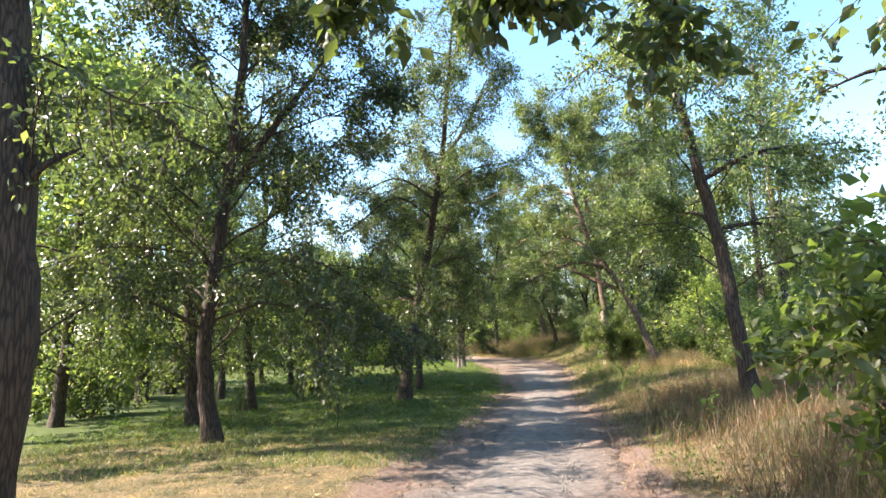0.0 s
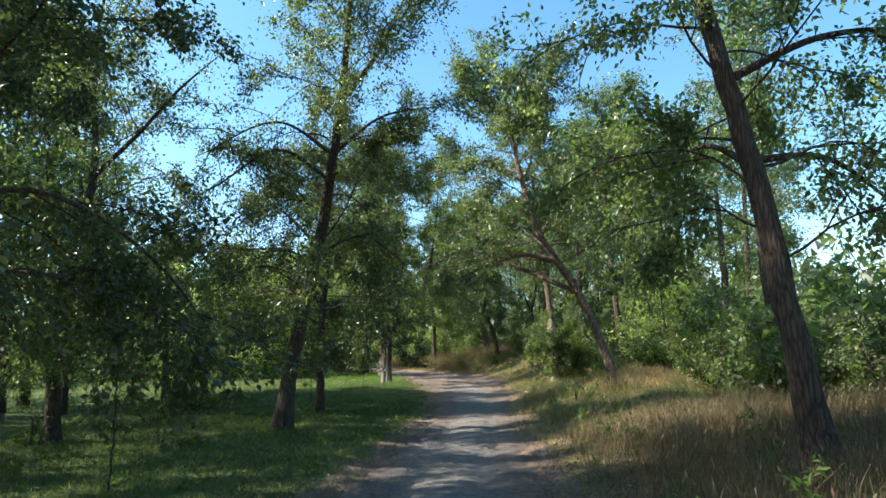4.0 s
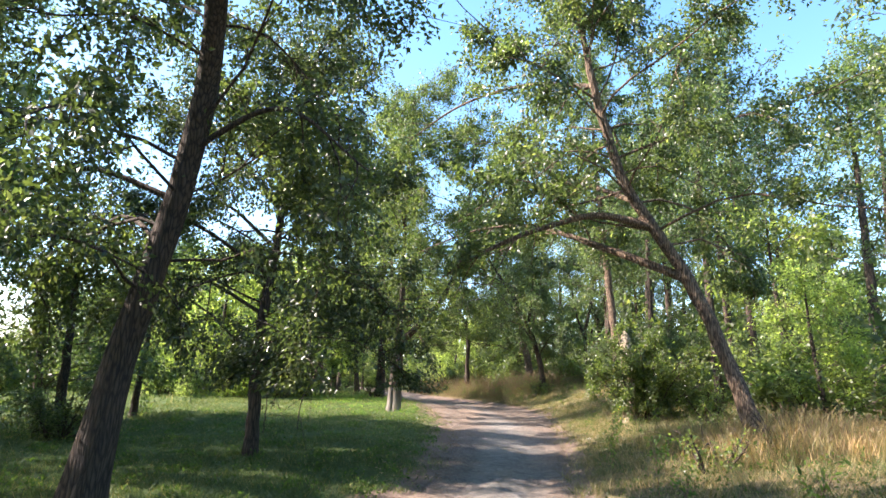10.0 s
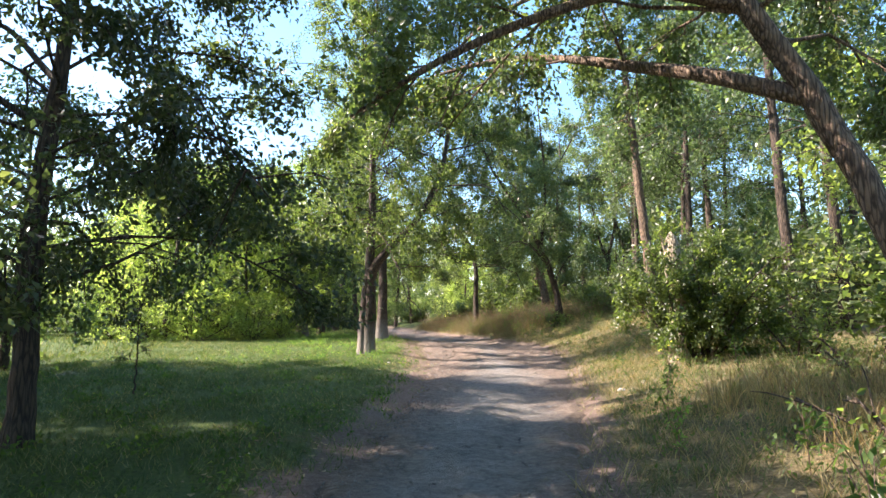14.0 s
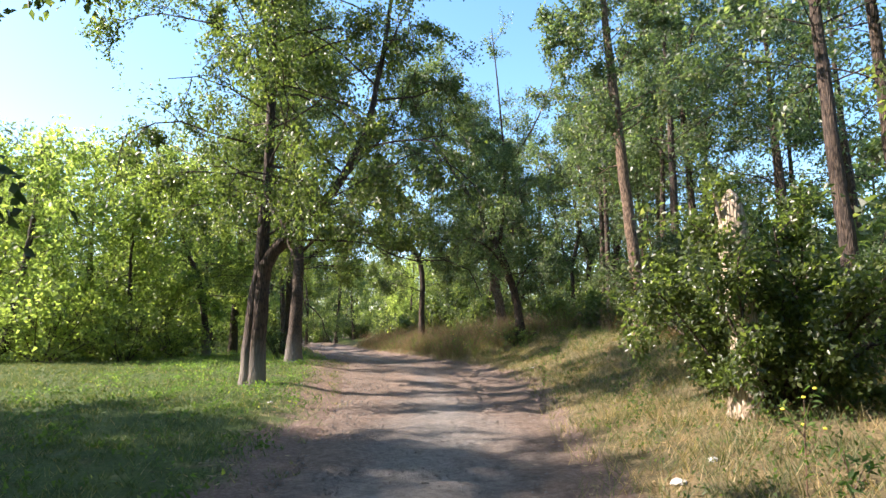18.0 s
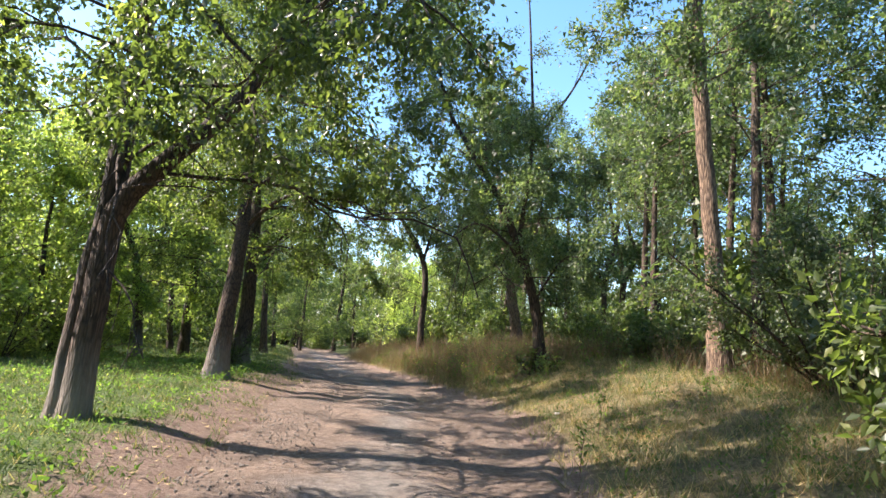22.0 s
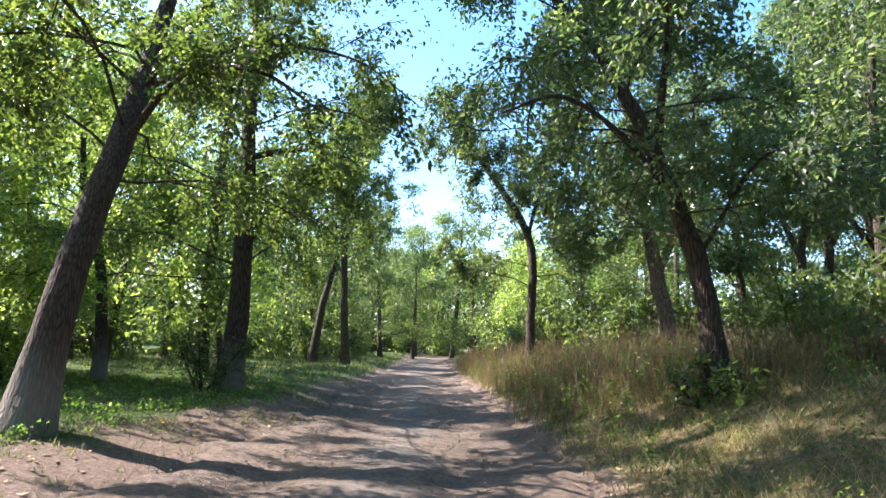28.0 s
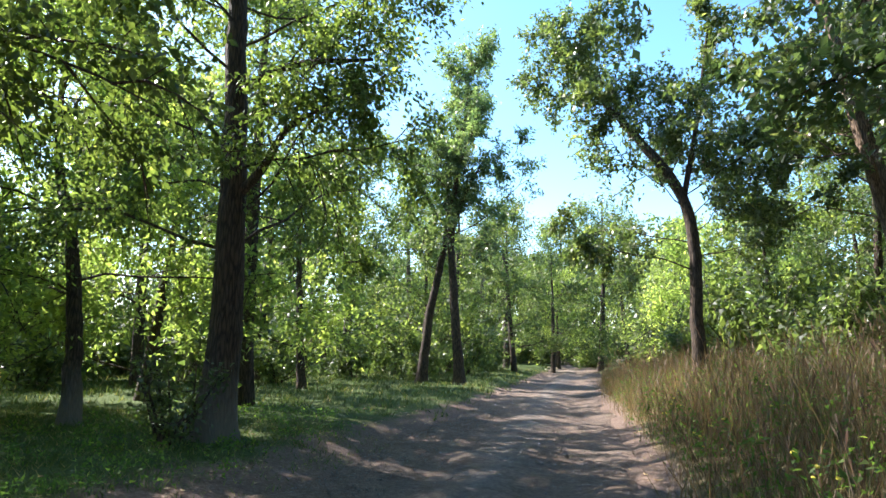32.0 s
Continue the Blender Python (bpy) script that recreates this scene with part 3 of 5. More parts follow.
# beside the start
tree(1, [(-4.25, 5.6, 0, 0.27), (-4.0, 5.6, 1.9, 0.24), (-4.05, 5.6, 2.8, 0.22), (-4.3, 5.7, 6, 0.15), (-4.2, 5.8, 9.5, 0.04)],
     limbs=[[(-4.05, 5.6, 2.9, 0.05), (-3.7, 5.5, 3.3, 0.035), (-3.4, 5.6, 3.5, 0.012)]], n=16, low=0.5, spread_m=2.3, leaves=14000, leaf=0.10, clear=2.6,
     foliage=LEAF_SHADED, sag=0.7, rise=0.7, label="broad leafy elm with dark furrowed bark beside dry grass")
tree(2, [(-3.4, -2.2, 0, 0.24), (-3.2, -2.0, 2.5, 0.2), (-3.1, -1.6, 5, 0.13), (-3.0, -1.5, 8.5, 0.03)],
     limbs=[[(-3.2, -1.9, 2.7, 0.10), (-1.9, 0.6, 3.9, 0.07), (-0.5, 2.7, 4.1, 0.05), (0.6, 4.0, 3.95, 0.02)],
            [(-3.2, -1.8, 3.1, 0.09), (-1.2, 0.6, 4.1, 0.06), (0.6, 2.6, 4.15, 0.04), (1.7, 3.8, 3.9, 0.02)],
            [(-3.1, -1.7, 3.6, 0.08), (-0.8, 0.2, 4.3, 0.06), (1.4, 2.1, 4.2, 0.04), (3.1, 3.5, 3.75, 0.02)]], n=8, low=0.45, leaves=20000, leaf=0.14,
     sag=0.5, reach=0.7, rise=0.7, label="spreading elm whose leafy boughs hang over the track")
# big leafy tree past the dry patch
tree(3, [(-4.3, 11.5, 0, 0.15), (-4.45, 11.4, 1.4, 0.135), (-4.2, 11.4, 3.5, 0.12), (-3.8, 11.4, 6.7, 0.09), (-3.7, 11.5, 10.5, 0.03)],
     limbs=[[(-4.3, 11.4, 2.2, 0.045), (-3.2, 10.4, 2.9, 0.03), (-2.2, 9.7, 2.3, 0.018), (-1.6, 9.3, 1.5, 0.007)], [(-4.4, 11.4, 1.9, 0.04), (-5.4, 10.2, 2.5, 0.028), (-6.0, 9.2, 1.9, 0.016), (-6.3, 8.6, 1.3, 0.007)],
            [(-4.2, 11.4, 2.6, 0.045), (-2.6, 11.8, 3.2, 0.03), (-1.5, 12.2, 2.5, 0.018), (-0.9, 12.4, 1.7, 0.007)],
            [(-3.95, 11.4, 4.6, 0.085), (-3.3, 11.4, 5.6, 0.07), (-2.4, 11.4, 6.8, 0.045), (-1.6, 11.5, 8.2, 0.015)]],
     n=38, low=0.13, spread_m=3.6, leaves=96000, leaf=0.088, foliage=LEAF_SHADED, sag=0.85, rise=0.7, reach=1.4, label="dense leafy elm with low hanging boughs on the lawn's edge")
# leaning tree on the lawn
tree(4, [(-1.38, 20.0, 0, 0.208), (-1.13, 20.05, 1.5, 0.164), (-0.8, 20.1, 3.0, 0.148), (-0.45, 19.8, 4.5, 0.136), (-0.12, 18.95, 6.0, 0.112), (0.2, 17.9, 7.5, 0.08), (0.45, 17.2, 9.5, 0.048), (0.8, 16.8, 12.3, 0.016)],
     limbs=[[(-0.25, 19.3, 5.5, 0.05), (-1.3, 18.9, 6.1, 0.035), (-2.6, 18.6, 5.2, 0.02), (-3.4, 18.4, 4.6, 0.008)], [(-0.12, 18.95, 6.0, 0.05), (-1.2, 18.5, 6.6, 0.03), (-3.0, 18.2, 5.7, 0.01)],
            [(0.1, 18.25, 7.0, 0.07), (0.9, 18.0, 8.0, 0.05), (1.6, 17.8, 9.4, 0.02)], [(-0.1, 18.9, 6.0, 0.045), (1.0, 18.6, 6.8, 0.03), (2.4, 18.4, 7.0, 0.012)],
            [(-0.75, 20.1, 3.2, 0.04), (-2.0, 20.2, 3.6, 0.03), (-3.6, 20.4, 2.6, 0.01)], [(-0.9, 20.1, 2.7, 0.035), (-1.9, 21.0, 3.2, 0.025), (-3.2, 22.0, 2.4, 0.01)],
            [(-0.6, 19.95, 3.8, 0.04), (0.5, 19.6, 4.2, 0.028), (1.6, 19.4, 3.4, 0.01)]],
     n=34, low=0.2, spread_m=3.1, leaves=78000, leaf=0.08, sag=0.75, rise=0.6, sides=16, clear=1.5, label="leaning elm with dark furrowed bark on the shaded lawn")
tree(5, [(-1.1, 25.4, 0, 0.135), (-1.08, 25.4, 2.2, 0.11), (-0.9, 25.4, 4.2, 0.08), (-0.8, 25.4, 6.0, 0.045), (-0.8, 25.4, 7.9, 0.02)],
     limbs=[[(-0.95, 25.4, 4.6, 0.05), (-2.4, 25.6, 6.2, 0.035), (-3.8, 25.8, 7.0, 0.01)], [(-0.9, 25.4, 5.4, 0.045), (-2.2, 24.6, 7.2, 0.03), (-3.2, 24.2, 8.2, 0.01)],
            [(-1.1, 25.4, 2.4, 0.04), (-2.6, 25.6, 3.1, 0.028), (-4.2, 25.8, 2.7, 0.01)], [(-1.05, 25.4, 3.2, 0.045), (-2.8, 24.9, 4.2, 0.03), (-4.6, 24.6, 4.1, 0.01)],
            [(-1.0, 25.4, 3.8, 0.045), (-2.6, 26.4, 5.0, 0.03), (-4.4, 27.2, 5.2, 0.01)]], n=34, low=0.2, spread_m=3.6,
     leaves=90000, leaf=0.085, foliage=LEAF_SHADED, rise=0.5, sag=0.85, clear=1.3, label="slender dark elm with a low dense crown on the lawn")
# by the shaded lawn
tree(19, [(-6.0, 19.2, 0, 0.14), (-6.1, 19.2, 3.0, 0.115), (-5.6, 19.3, 5.7, 0.085), (-5.8, 19.4, 8.0, 0.05), (-5.7, 19.4, 10.8, 0.02)],
     limbs=[[(-5.6, 19.3, 5.6, 0.06), (-4.7, 19.2, 6.5, 0.045), (-3.6, 19.0, 7.7, 0.03), (-2.8, 18.9, 8.4, 0.01)], [(-6.0, 19.2, 2.4, 0.035), (-4.8, 18.8, 3.0, 0.025), (-3.4, 18.4, 2.3, 0.008)]],
     n=26, low=0.15, spread_m=2.6, leaves=27000, leaf=0.085, foliage=LEAF_ELM, sag=0.8, rise=0.5, clear=1.1, label="crooked open-topped elm with low hanging leaves on the lawn")
tree(20, [(-6.3, 15.6, 0, 0.2), (-6.4, 15.6, 2.0, 0.165), (-6.6, 15.7, 4.2, 0.11), (-6.5, 15.8, 7.2, 0.03)],
     n=24, low=0.18, spread_m=2.6, leaves=26000, leaf=0.09, foliage=LEAF_ELM, sag=0.8, rise=0.55, clear=1.0, label="stout dark elm with leaves nearly to the ground")
# thin saplings in the grass
for k, (x, y, hh) in enumerate([(-1.9, 29.3, 1.6), (-2.35, 13.4, 1.8)]):
    z = on_ground(x, y)
    tree(230 + k, [(x, y, z, 0.016), (x + 0.03, y, z + hh * 0.5, 0.012), (x, y + 0.03, z + hh, 0.004)], n=7, low=0.25, spread_m=0.3, leaves=420, leaf=0.06, rise=0.7, sub=3, twig=3,
         reach=0.16, twig_len=0.12, loose=0.03, sides=7, flare=0.2, clear=0.4, name="sapling", category="sapling", label="thin upright sapling with few leaves in the lawn")
# whitewashed row along the track
tree(6, [(0.80, 37.4, 0, 0.165), (0.86, 37.4, 1.4, 0.15), (0.98, 37.4, 2.5, 0.15), (1.05, 37.4, 4.2, 0.12), (1.05, 37.4, 6.7, 0.09), (1.1, 37.5, 10, 0.05), (1.2, 37.5, 13.2, 0.02)],
     stems=[[(0.98, 37.36, 0, 0.165), (1.03, 37.35, 1.4, 0.15), (1.14, 37.35, 2.6, 0.145), (1.7, 37.3, 3.25, 0.12), (2.35, 37.3, 3.95, 0.10), (2.95, 37.3, 4.95, 0.08), (3.4, 37.4, 6.7, 0.06), (3.7, 37.4, 9, 0.04), (3.9, 37.4, 11.4, 0.015)]],
     n=38, low=0.27, spread_m=4.1, leaves=102000, leaf=0.09, rise=0.6, sag=0.75, clear=2.8, bark=BARK_WASH, foliage=LEAF_FRESH, sides=16, flare=0.35,
     label="twin-stemmed elm with faded whitewash on its foot")
tree(7, [(0.62, 43.45, 0, 0.24), (0.64, 43.65, 1.5, 0.19), (0.6, 44.1, 3.0, 0.17), (0.32, 44.95, 5.0, 0.14), (0.0, 45.7, 7.0, 0.10), (-0.3, 46.6, 12.8, 0.02)],
     limbs=[[(0.5, 44.4, 3.6, 0.06), (1.6, 44.0, 4.4, 0.04), (2.9, 43.6, 4.2, 0.025), (3.8, 43.4, 3.6, 0.01)], [(0.35, 44.8, 4.6, 0.06), (1.5, 45.6, 5.6, 0.04), (3.0, 46.2, 5.6, 0.02), (4.0, 46.4, 4.9, 0.008)]],
     n=34, low=0.26, spread_m=3.2, leaves=80000, leaf=0.088, rise=0.7, sag=0.85, clear=2.6, bark=BARK_WASH, foliage=LEAF_FRESH, sides=16, label="leaning elm with faded whitewash on its foot beside the track")
tree(8, [(-0.7, 49.8, 0, 0.27), (-0.68, 49.8, 1.8, 0.225), (-0.72, 49.8, 4.0, 0.19), (-0.87, 49.8, 6.3, 0.15), (-0.9, 49.8, 9, 0.1), (-0.9, 49.8, 13, 0.02)],
     limbs=[[(-0.7, 49.8, 3.5, 0.08), (-0.2, 49.8, 3.9, 0.065), (0.3, 49.7, 4.4, 0.045), (1.1, 49.6, 4.6, 0.02)], [(-0.8, 49.8, 5.2, 0.08), (0.4, 49.6, 5.3, 0.05), (1.9, 49.4, 5.0, 0.02)]],
     n=32, low=0.2, spread_m=3.3, leaves=66000, leaf=0.088, sag=0.75, rise=0.6, clear=1.7, bark=BARK_WASH, foliage=LEAF_FRESH, sides=16, label="stout tall elm with faded whitewash on its foot")
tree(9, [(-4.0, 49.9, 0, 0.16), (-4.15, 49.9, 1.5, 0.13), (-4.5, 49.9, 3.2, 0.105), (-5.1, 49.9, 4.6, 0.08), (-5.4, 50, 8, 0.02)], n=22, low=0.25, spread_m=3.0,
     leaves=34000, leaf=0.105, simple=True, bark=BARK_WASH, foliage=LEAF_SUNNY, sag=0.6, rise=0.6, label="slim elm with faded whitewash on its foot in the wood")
# pair far down the track
tree(10, [(-3.8, 65, 0, 0.2), (-4.1, 65, 3.5, 0.16), (-4.25, 65, 6.2, 0.13), (-3.9, 65, 9, 0.08), (-3.4, 65, 13, 0.02)],
     limbs=[[(-4.2, 65, 6.0, 0.09), (-3.6, 65, 7.6, 0.06), (-2.6, 65, 9.2, 0.03)], [(-4.2, 65, 5.8, 0.09), (-5.4, 65, 7.6, 0.06), (-6.2, 65, 9.4, 0.03)]],
     n=16, low=0.42, spread_m=3.2, leaves=24000, leaf=0.13, simple=True, foliage=LEAF_PALE, rise=0.8, sag=0.2, label="thin-crowned forked tree with pale leaves beside the track")
tree(11, [(-5.5, 65, 0, 0.2), (-5.1, 65, 3, 0.16), (-4.6, 65.2, 5.7, 0.12), (-4.7, 65.5, 10, 0.03)], n=12, low=0.45, spread_m=2.8, leaves=16000, leaf=0.13, simple=True,
     foliage=LEAF_PALE, rise=0.8, sag=0.2, label="thin leaning tree with a sparse pale crown")
# bank side
slim_elm = tree(12, [(5.45, 11.05, 0, 0.16), (5.3, 11.1, 1.5, 0.128), (5.25, 11.3, 3.0, 0.12), (5.0, 11.5, 5.0, 0.104), (4.85, 11.8, 6.8, 0.084), (4.7, 12, 9.0, 0.048), (4.6, 12.2, 12, 0.016)],
     limbs=[[(5.1, 11.4, 4.4, 0.055), (6.0, 11.2, 4.8, 0.04), (7.6, 11.0, 4.9, 0.015)], [(5.0, 11.5, 5.0, 0.05), (4.4, 10.7, 6.0, 0.035), (3.2, 10.2, 6.6, 0.012)],
            [(5.2, 11.3, 3.4, 0.05), (6.2, 11.5, 3.5, 0.035), (7.4, 11.8, 2.9, 0.012)],
            [(5.3, 11.35, 3.3, 0.045), (5.3, 12.6, 4.0, 0.032), (5.0, 13.8, 3.7, 0.02), (4.8, 14.6, 3.0, 0.008)]],
     n=32, low=0.2, spread_m=2.4, leaves=52000, leaf=0.085, sag=0.5, clear=1.6, foliage=LEAF_ELM, rise=0.6, reach=1.0, label="slim leaning elm with dark bark in tall dry grass")
rng = np.random.default_rng(12)
w = Wood()
at = np.array(slim_elm.location)
dead = spline(np.array([(4.8, 11.8, 7.1, 0.04), (4.1, 11.6, 7.33, 0.03), (3.32, 11.5, 6.96, 0.02), (2.45, 11.4, 6.25, 0.006)]), 16)
w.tube(dead[:, :3] - at, dead[:, 3], 6)
for k in range(5, 15):
    way = np.array([-0.55, rng.uniform(-0.4, 0.4), -0.85])
    w.tube(bent(rng, dead[k, :3] - at, way, rng.uniform(0.45, 0.95), 5, -0.2, 0.14), np.linspace(0.009, 0.003, 5), 4)
part("dead_bough", w.mesh("dead_bough", BARK_DARK), slim_elm, "bare dead grey bough")
tree(18, [(8.3, 7.0, 0, 0.17), (8.2, 7.0, 2.5, 0.14), (8.1, 7.1, 5, 0.09), (8.0, 7.1, 8, 0.02)],
     limbs=[[(8.2, 7.0, 3.2, 0.06), (6.9, 7.4, 4.6, 0.045), (5.9, 7.5, 4.8, 0.03), (5.0, 7.5, 4.5, 0.01)], [(8.2, 7.0, 1.5, 0.05), (7.0, 7.4, 2.3, 0.035), (6.0, 7.5, 2.4, 0.02), (5.2, 7.5, 2.1, 0.008)]],
     n=10, low=0.3, spread_m=2.2, leaves=11000, leaf=0.1, sag=0.5, reach=0.8, label="young elm whose boughs hang over the dry bank")
tree(13, [(8.2, 24.2, 0, 0.165), (8.0, 24.55, 1.3, 0.132), (7.68, 24.75, 2.4, 0.125), (7.28, 24.9, 3.4, 0.122), (6.65, 24.9, 4.4, 0.108), (6.2, 24.95, 5.2, 0.1), (5.8, 25, 6.6, 0.09), (5.4, 25, 8.6, 0.06), (5.2, 25, 10.8, 0.02)],
     limbs=[[(7.3, 24.9, 3.3, 0.10), (6.5, 25.4, 3.75, 0.085), (5.9, 26.2, 4.2, 0.075), (5.2, 27.1, 4.7, 0.055), (4.4, 27.8, 5.0, 0.045), (3.2, 28.4, 4.95, 0.025), (2.0, 28.8, 4.5, 0.01)],
            [(6.4, 24.95, 4.85, 0.06), (5.6, 27.0, 5.9, 0.045), (4.2, 29.2, 6.3, 0.03), (3.0, 31.0, 5.9, 0.012)],
            [(5.6, 25.0, 7.4, 0.06), (4.4, 26.6, 8.2, 0.045), (2.8, 28.4, 8.4, 0.03), (1.4, 30.0, 8.0, 0.012)],
            [(6.6, 24.9, 4.35, 0.09), (5.6, 25.0, 4.55, 0.07), (4.6, 25.0, 4.28, 0.055), (3.4, 25.1, 3.78, 0.04), (2.5, 25.1, 3.2, 0.015)]],
     n=36, low=0.38, spread_m=4.2, leaves=94000, leaf=0.088, foliage=LEAF_ELM, rise=0.5, sag=0.45, clear=3.0, sides=16, bark=BARK_PALE, label="elm leaning over the track with pale sunlit bark and arching boughs")
tree(14, [(11.1, 42.0, 0, 0.22), (10.95, 42, 3.0, 0.175), (10.7, 42, 5.7, 0.16), (10.5, 42, 8.0, 0.15), (10.2, 42, 12, 0.09), (10.0, 42, 17, 0.02)],
     n=32, low=0.34, spread_m=3.1, leaves=42000, leaf=0.12, simple=True, foliage=LEAF_PALE, bark=BARK_PALE, rise=0.7, sag=0.3, label="tall straight poplar with pale bark on the bank")
tree(15, [(8.4, 46.9, 0, 0.195), (8.28, 46.9, 1.8, 0.148), (8.0, 46.9, 3.0, 0.14), (7.55, 46.9, 4.2, 0.121), (7.05, 46.9, 5.3, 0.098), (6.2, 46.9, 6.6, 0.07), (5.2, 46.8, 8.2, 0.047), (4.7, 46.8, 10.8, 0.016)],
     n=34, low=0.22, spread_m=2.7, leaves=62000, leaf=0.09, rise=0.45, clear=1.9, sag=0.6, foliage=LEAF_PALE,
     limbs=[[(8.0, 46.9, 3.1, 0.04), (7.0, 45.7, 4.1, 0.03), (6.2, 44.8, 4.3, 0.03), (5.6, 44.0, 3.8, 0.012)], [(7.6, 46.9, 4.1, 0.04), (7.5, 45.4, 5.2, 0.03), (7.3, 44.0, 5.3, 0.015)],
            [(8.2, 46.9, 2.8, 0.035), (8.6, 45.6, 3.7, 0.025), (8.8, 44.4, 3.6, 0.012)],
            [(7.55, 46.9, 4.2, 0.06), (7.8, 46.9, 7.0, 0.05), (7.6, 46.8, 10.0, 0.035), (7.3, 46.7, 13.0, 0.012)], [(7.8, 46.9, 7.2, 0.04), (9.0, 46.6, 9.2, 0.03), (9.8, 46.4, 11.2, 0.012)]], label="dark dense elm leaning out from the weedy bank")
tree(16, [(9.8, 60, 0, 0.33), (9.55, 60, 2.6, 0.28), (9.2, 60, 4.4, 0.25), (8.8, 60, 6.5, 0.2), (8.4, 60, 9, 0.15), (7.6, 60, 14, 0.03)],
     limbs=[[(9.3, 60, 4.0, 0.15), (9.9, 60, 5.6, 0.12), (10.4, 60, 7.6, 0.09), (10.6, 60, 11, 0.02)]], n=30, low=0.28, spread_m=4.0,
     leaves=50000, leaf=0.14, simple=True, bark=BARK_PALE, foliage=LEAF_ELM, sag=0.6, rise=0.6, label="thick old tree with reddish bark behind the weeds")
tree(17, [(5.0, 60, 0, 0.18), (4.95, 60, 2, 0.16), (4.75, 60, 5.4, 0.14), (3.5, 60, 7.4, 0.11), (1.4, 60, 10.2, 0.04)],
     limbs=[[(4.75, 60, 5.2, 0.08), (5.2, 60, 7.4, 0.06), (5.6, 60, 10, 0.03)]], n=22, low=0.25, spread_m=2.8, leaves=34000, leaf=0.125, simple=True, foliage=LEAF_ELM,
     rise=0.6, sag=0.4, label="forked tree leaning over the far end of the track")


# ---- wood behind: a few kinds, repeated ----
def far_tree(seed, h, r, w, leaves, leaf, foliage, low, label, rise=0.45, n=14, bark=None):
    return tree(seed, straight(0, 300 + seed * 15, h, r, 0.5, 0.3, 0.15), n=n, low=low, spread_m=w, leaves=leaves, leaf=leaf, foliage=foliage, rise=rise, sag=0.5,
                sub=5, twig=5, reach=w * 0.42, twig_len=w * 0.2, loose=0.16, twig_wood=False, sides=8, label=label, bark=bark, simple=True)


def wanderers(seed, n, boxes):
    rng = np.random.default_rng(seed)
    out = []
    for _ in range(n):
        x0, x1, y0, y1 = boxes[rng.integers(0, len(boxes))]
        out.append((rng.uniform(x0, x1), rng.uniform(y0, y1), rng.uniform(0, 6.28), rng.uniform(0.8, 1.25)))
    return out


KINDS = [far_tree(51, 9.5, 0.18, 3.2, 9500, 0.17, LEAF_FAR, 0.10, "leafy park tree in the wood", n=18),
         far_tree(52, 12.5, 0.22, 3.4, 10000, 0.17, LEAF_FAR, 0.20, "tall leafy tree in the wood", n=20),
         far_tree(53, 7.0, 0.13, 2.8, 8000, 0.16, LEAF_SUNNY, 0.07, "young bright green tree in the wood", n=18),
         far_tree(54, 14.0, 0.17, 2.9, 10000, 0.145, LEAF_PALE, 0.38, "tall thin tree with pale leaves in the wood", 0.7, n=22),
         far_tree(55, 10.5, 0.2, 4.0, 3200, 0.40, LEAF_FAR, 0.06, "distant leafy tree at the wood's edge", n=16),
         far_tree(56, 8.0, 0.15, 3.6, 2800, 0.38, LEAF_FRESH, 0.05, "distant bright green tree at the wood's edge", n=16),
         tree(57, [(0, 1200, 0, 0.18), (-0.1, 1200, 3.0, 0.15), (-0.05, 1200, 4.6, 0.145), (-0.7, 1200, 7.0, 0.11), (-1.0, 1200.2, 10.5, 0.06), (-0.8, 1200.2, 14.0, 0.02)],
              stems=[[(-0.03, 1200, 4.4, 0.13), (0.7, 1199.9, 5.8, 0.10), (1.5, 1199.8, 8.6, 0.075), (1.9, 1199.8, 12.6, 0.02)]],
              n=16, low=0.36, spread_m=2.8, leaves=14000, leaf=0.15, foliage=LEAF_PALE, rise=0.6, sag=0.4, sub=5, twig=5, reach=1.1, twig_len=0.55, loose=0.16, twig_wood=False, sides=8, simple=True,
              label="slim dark tree forking into two stems")]


def plant(kind, x, y, turn, size, group):
    ob = copy_thing(KINDS[kind], pose(x, y, on_ground(x, y) - 0.03, 0, 0, math.degrees(turn)) @ Matrix.Diagonal((size, size, size, 1)))
    ob["group"] = group


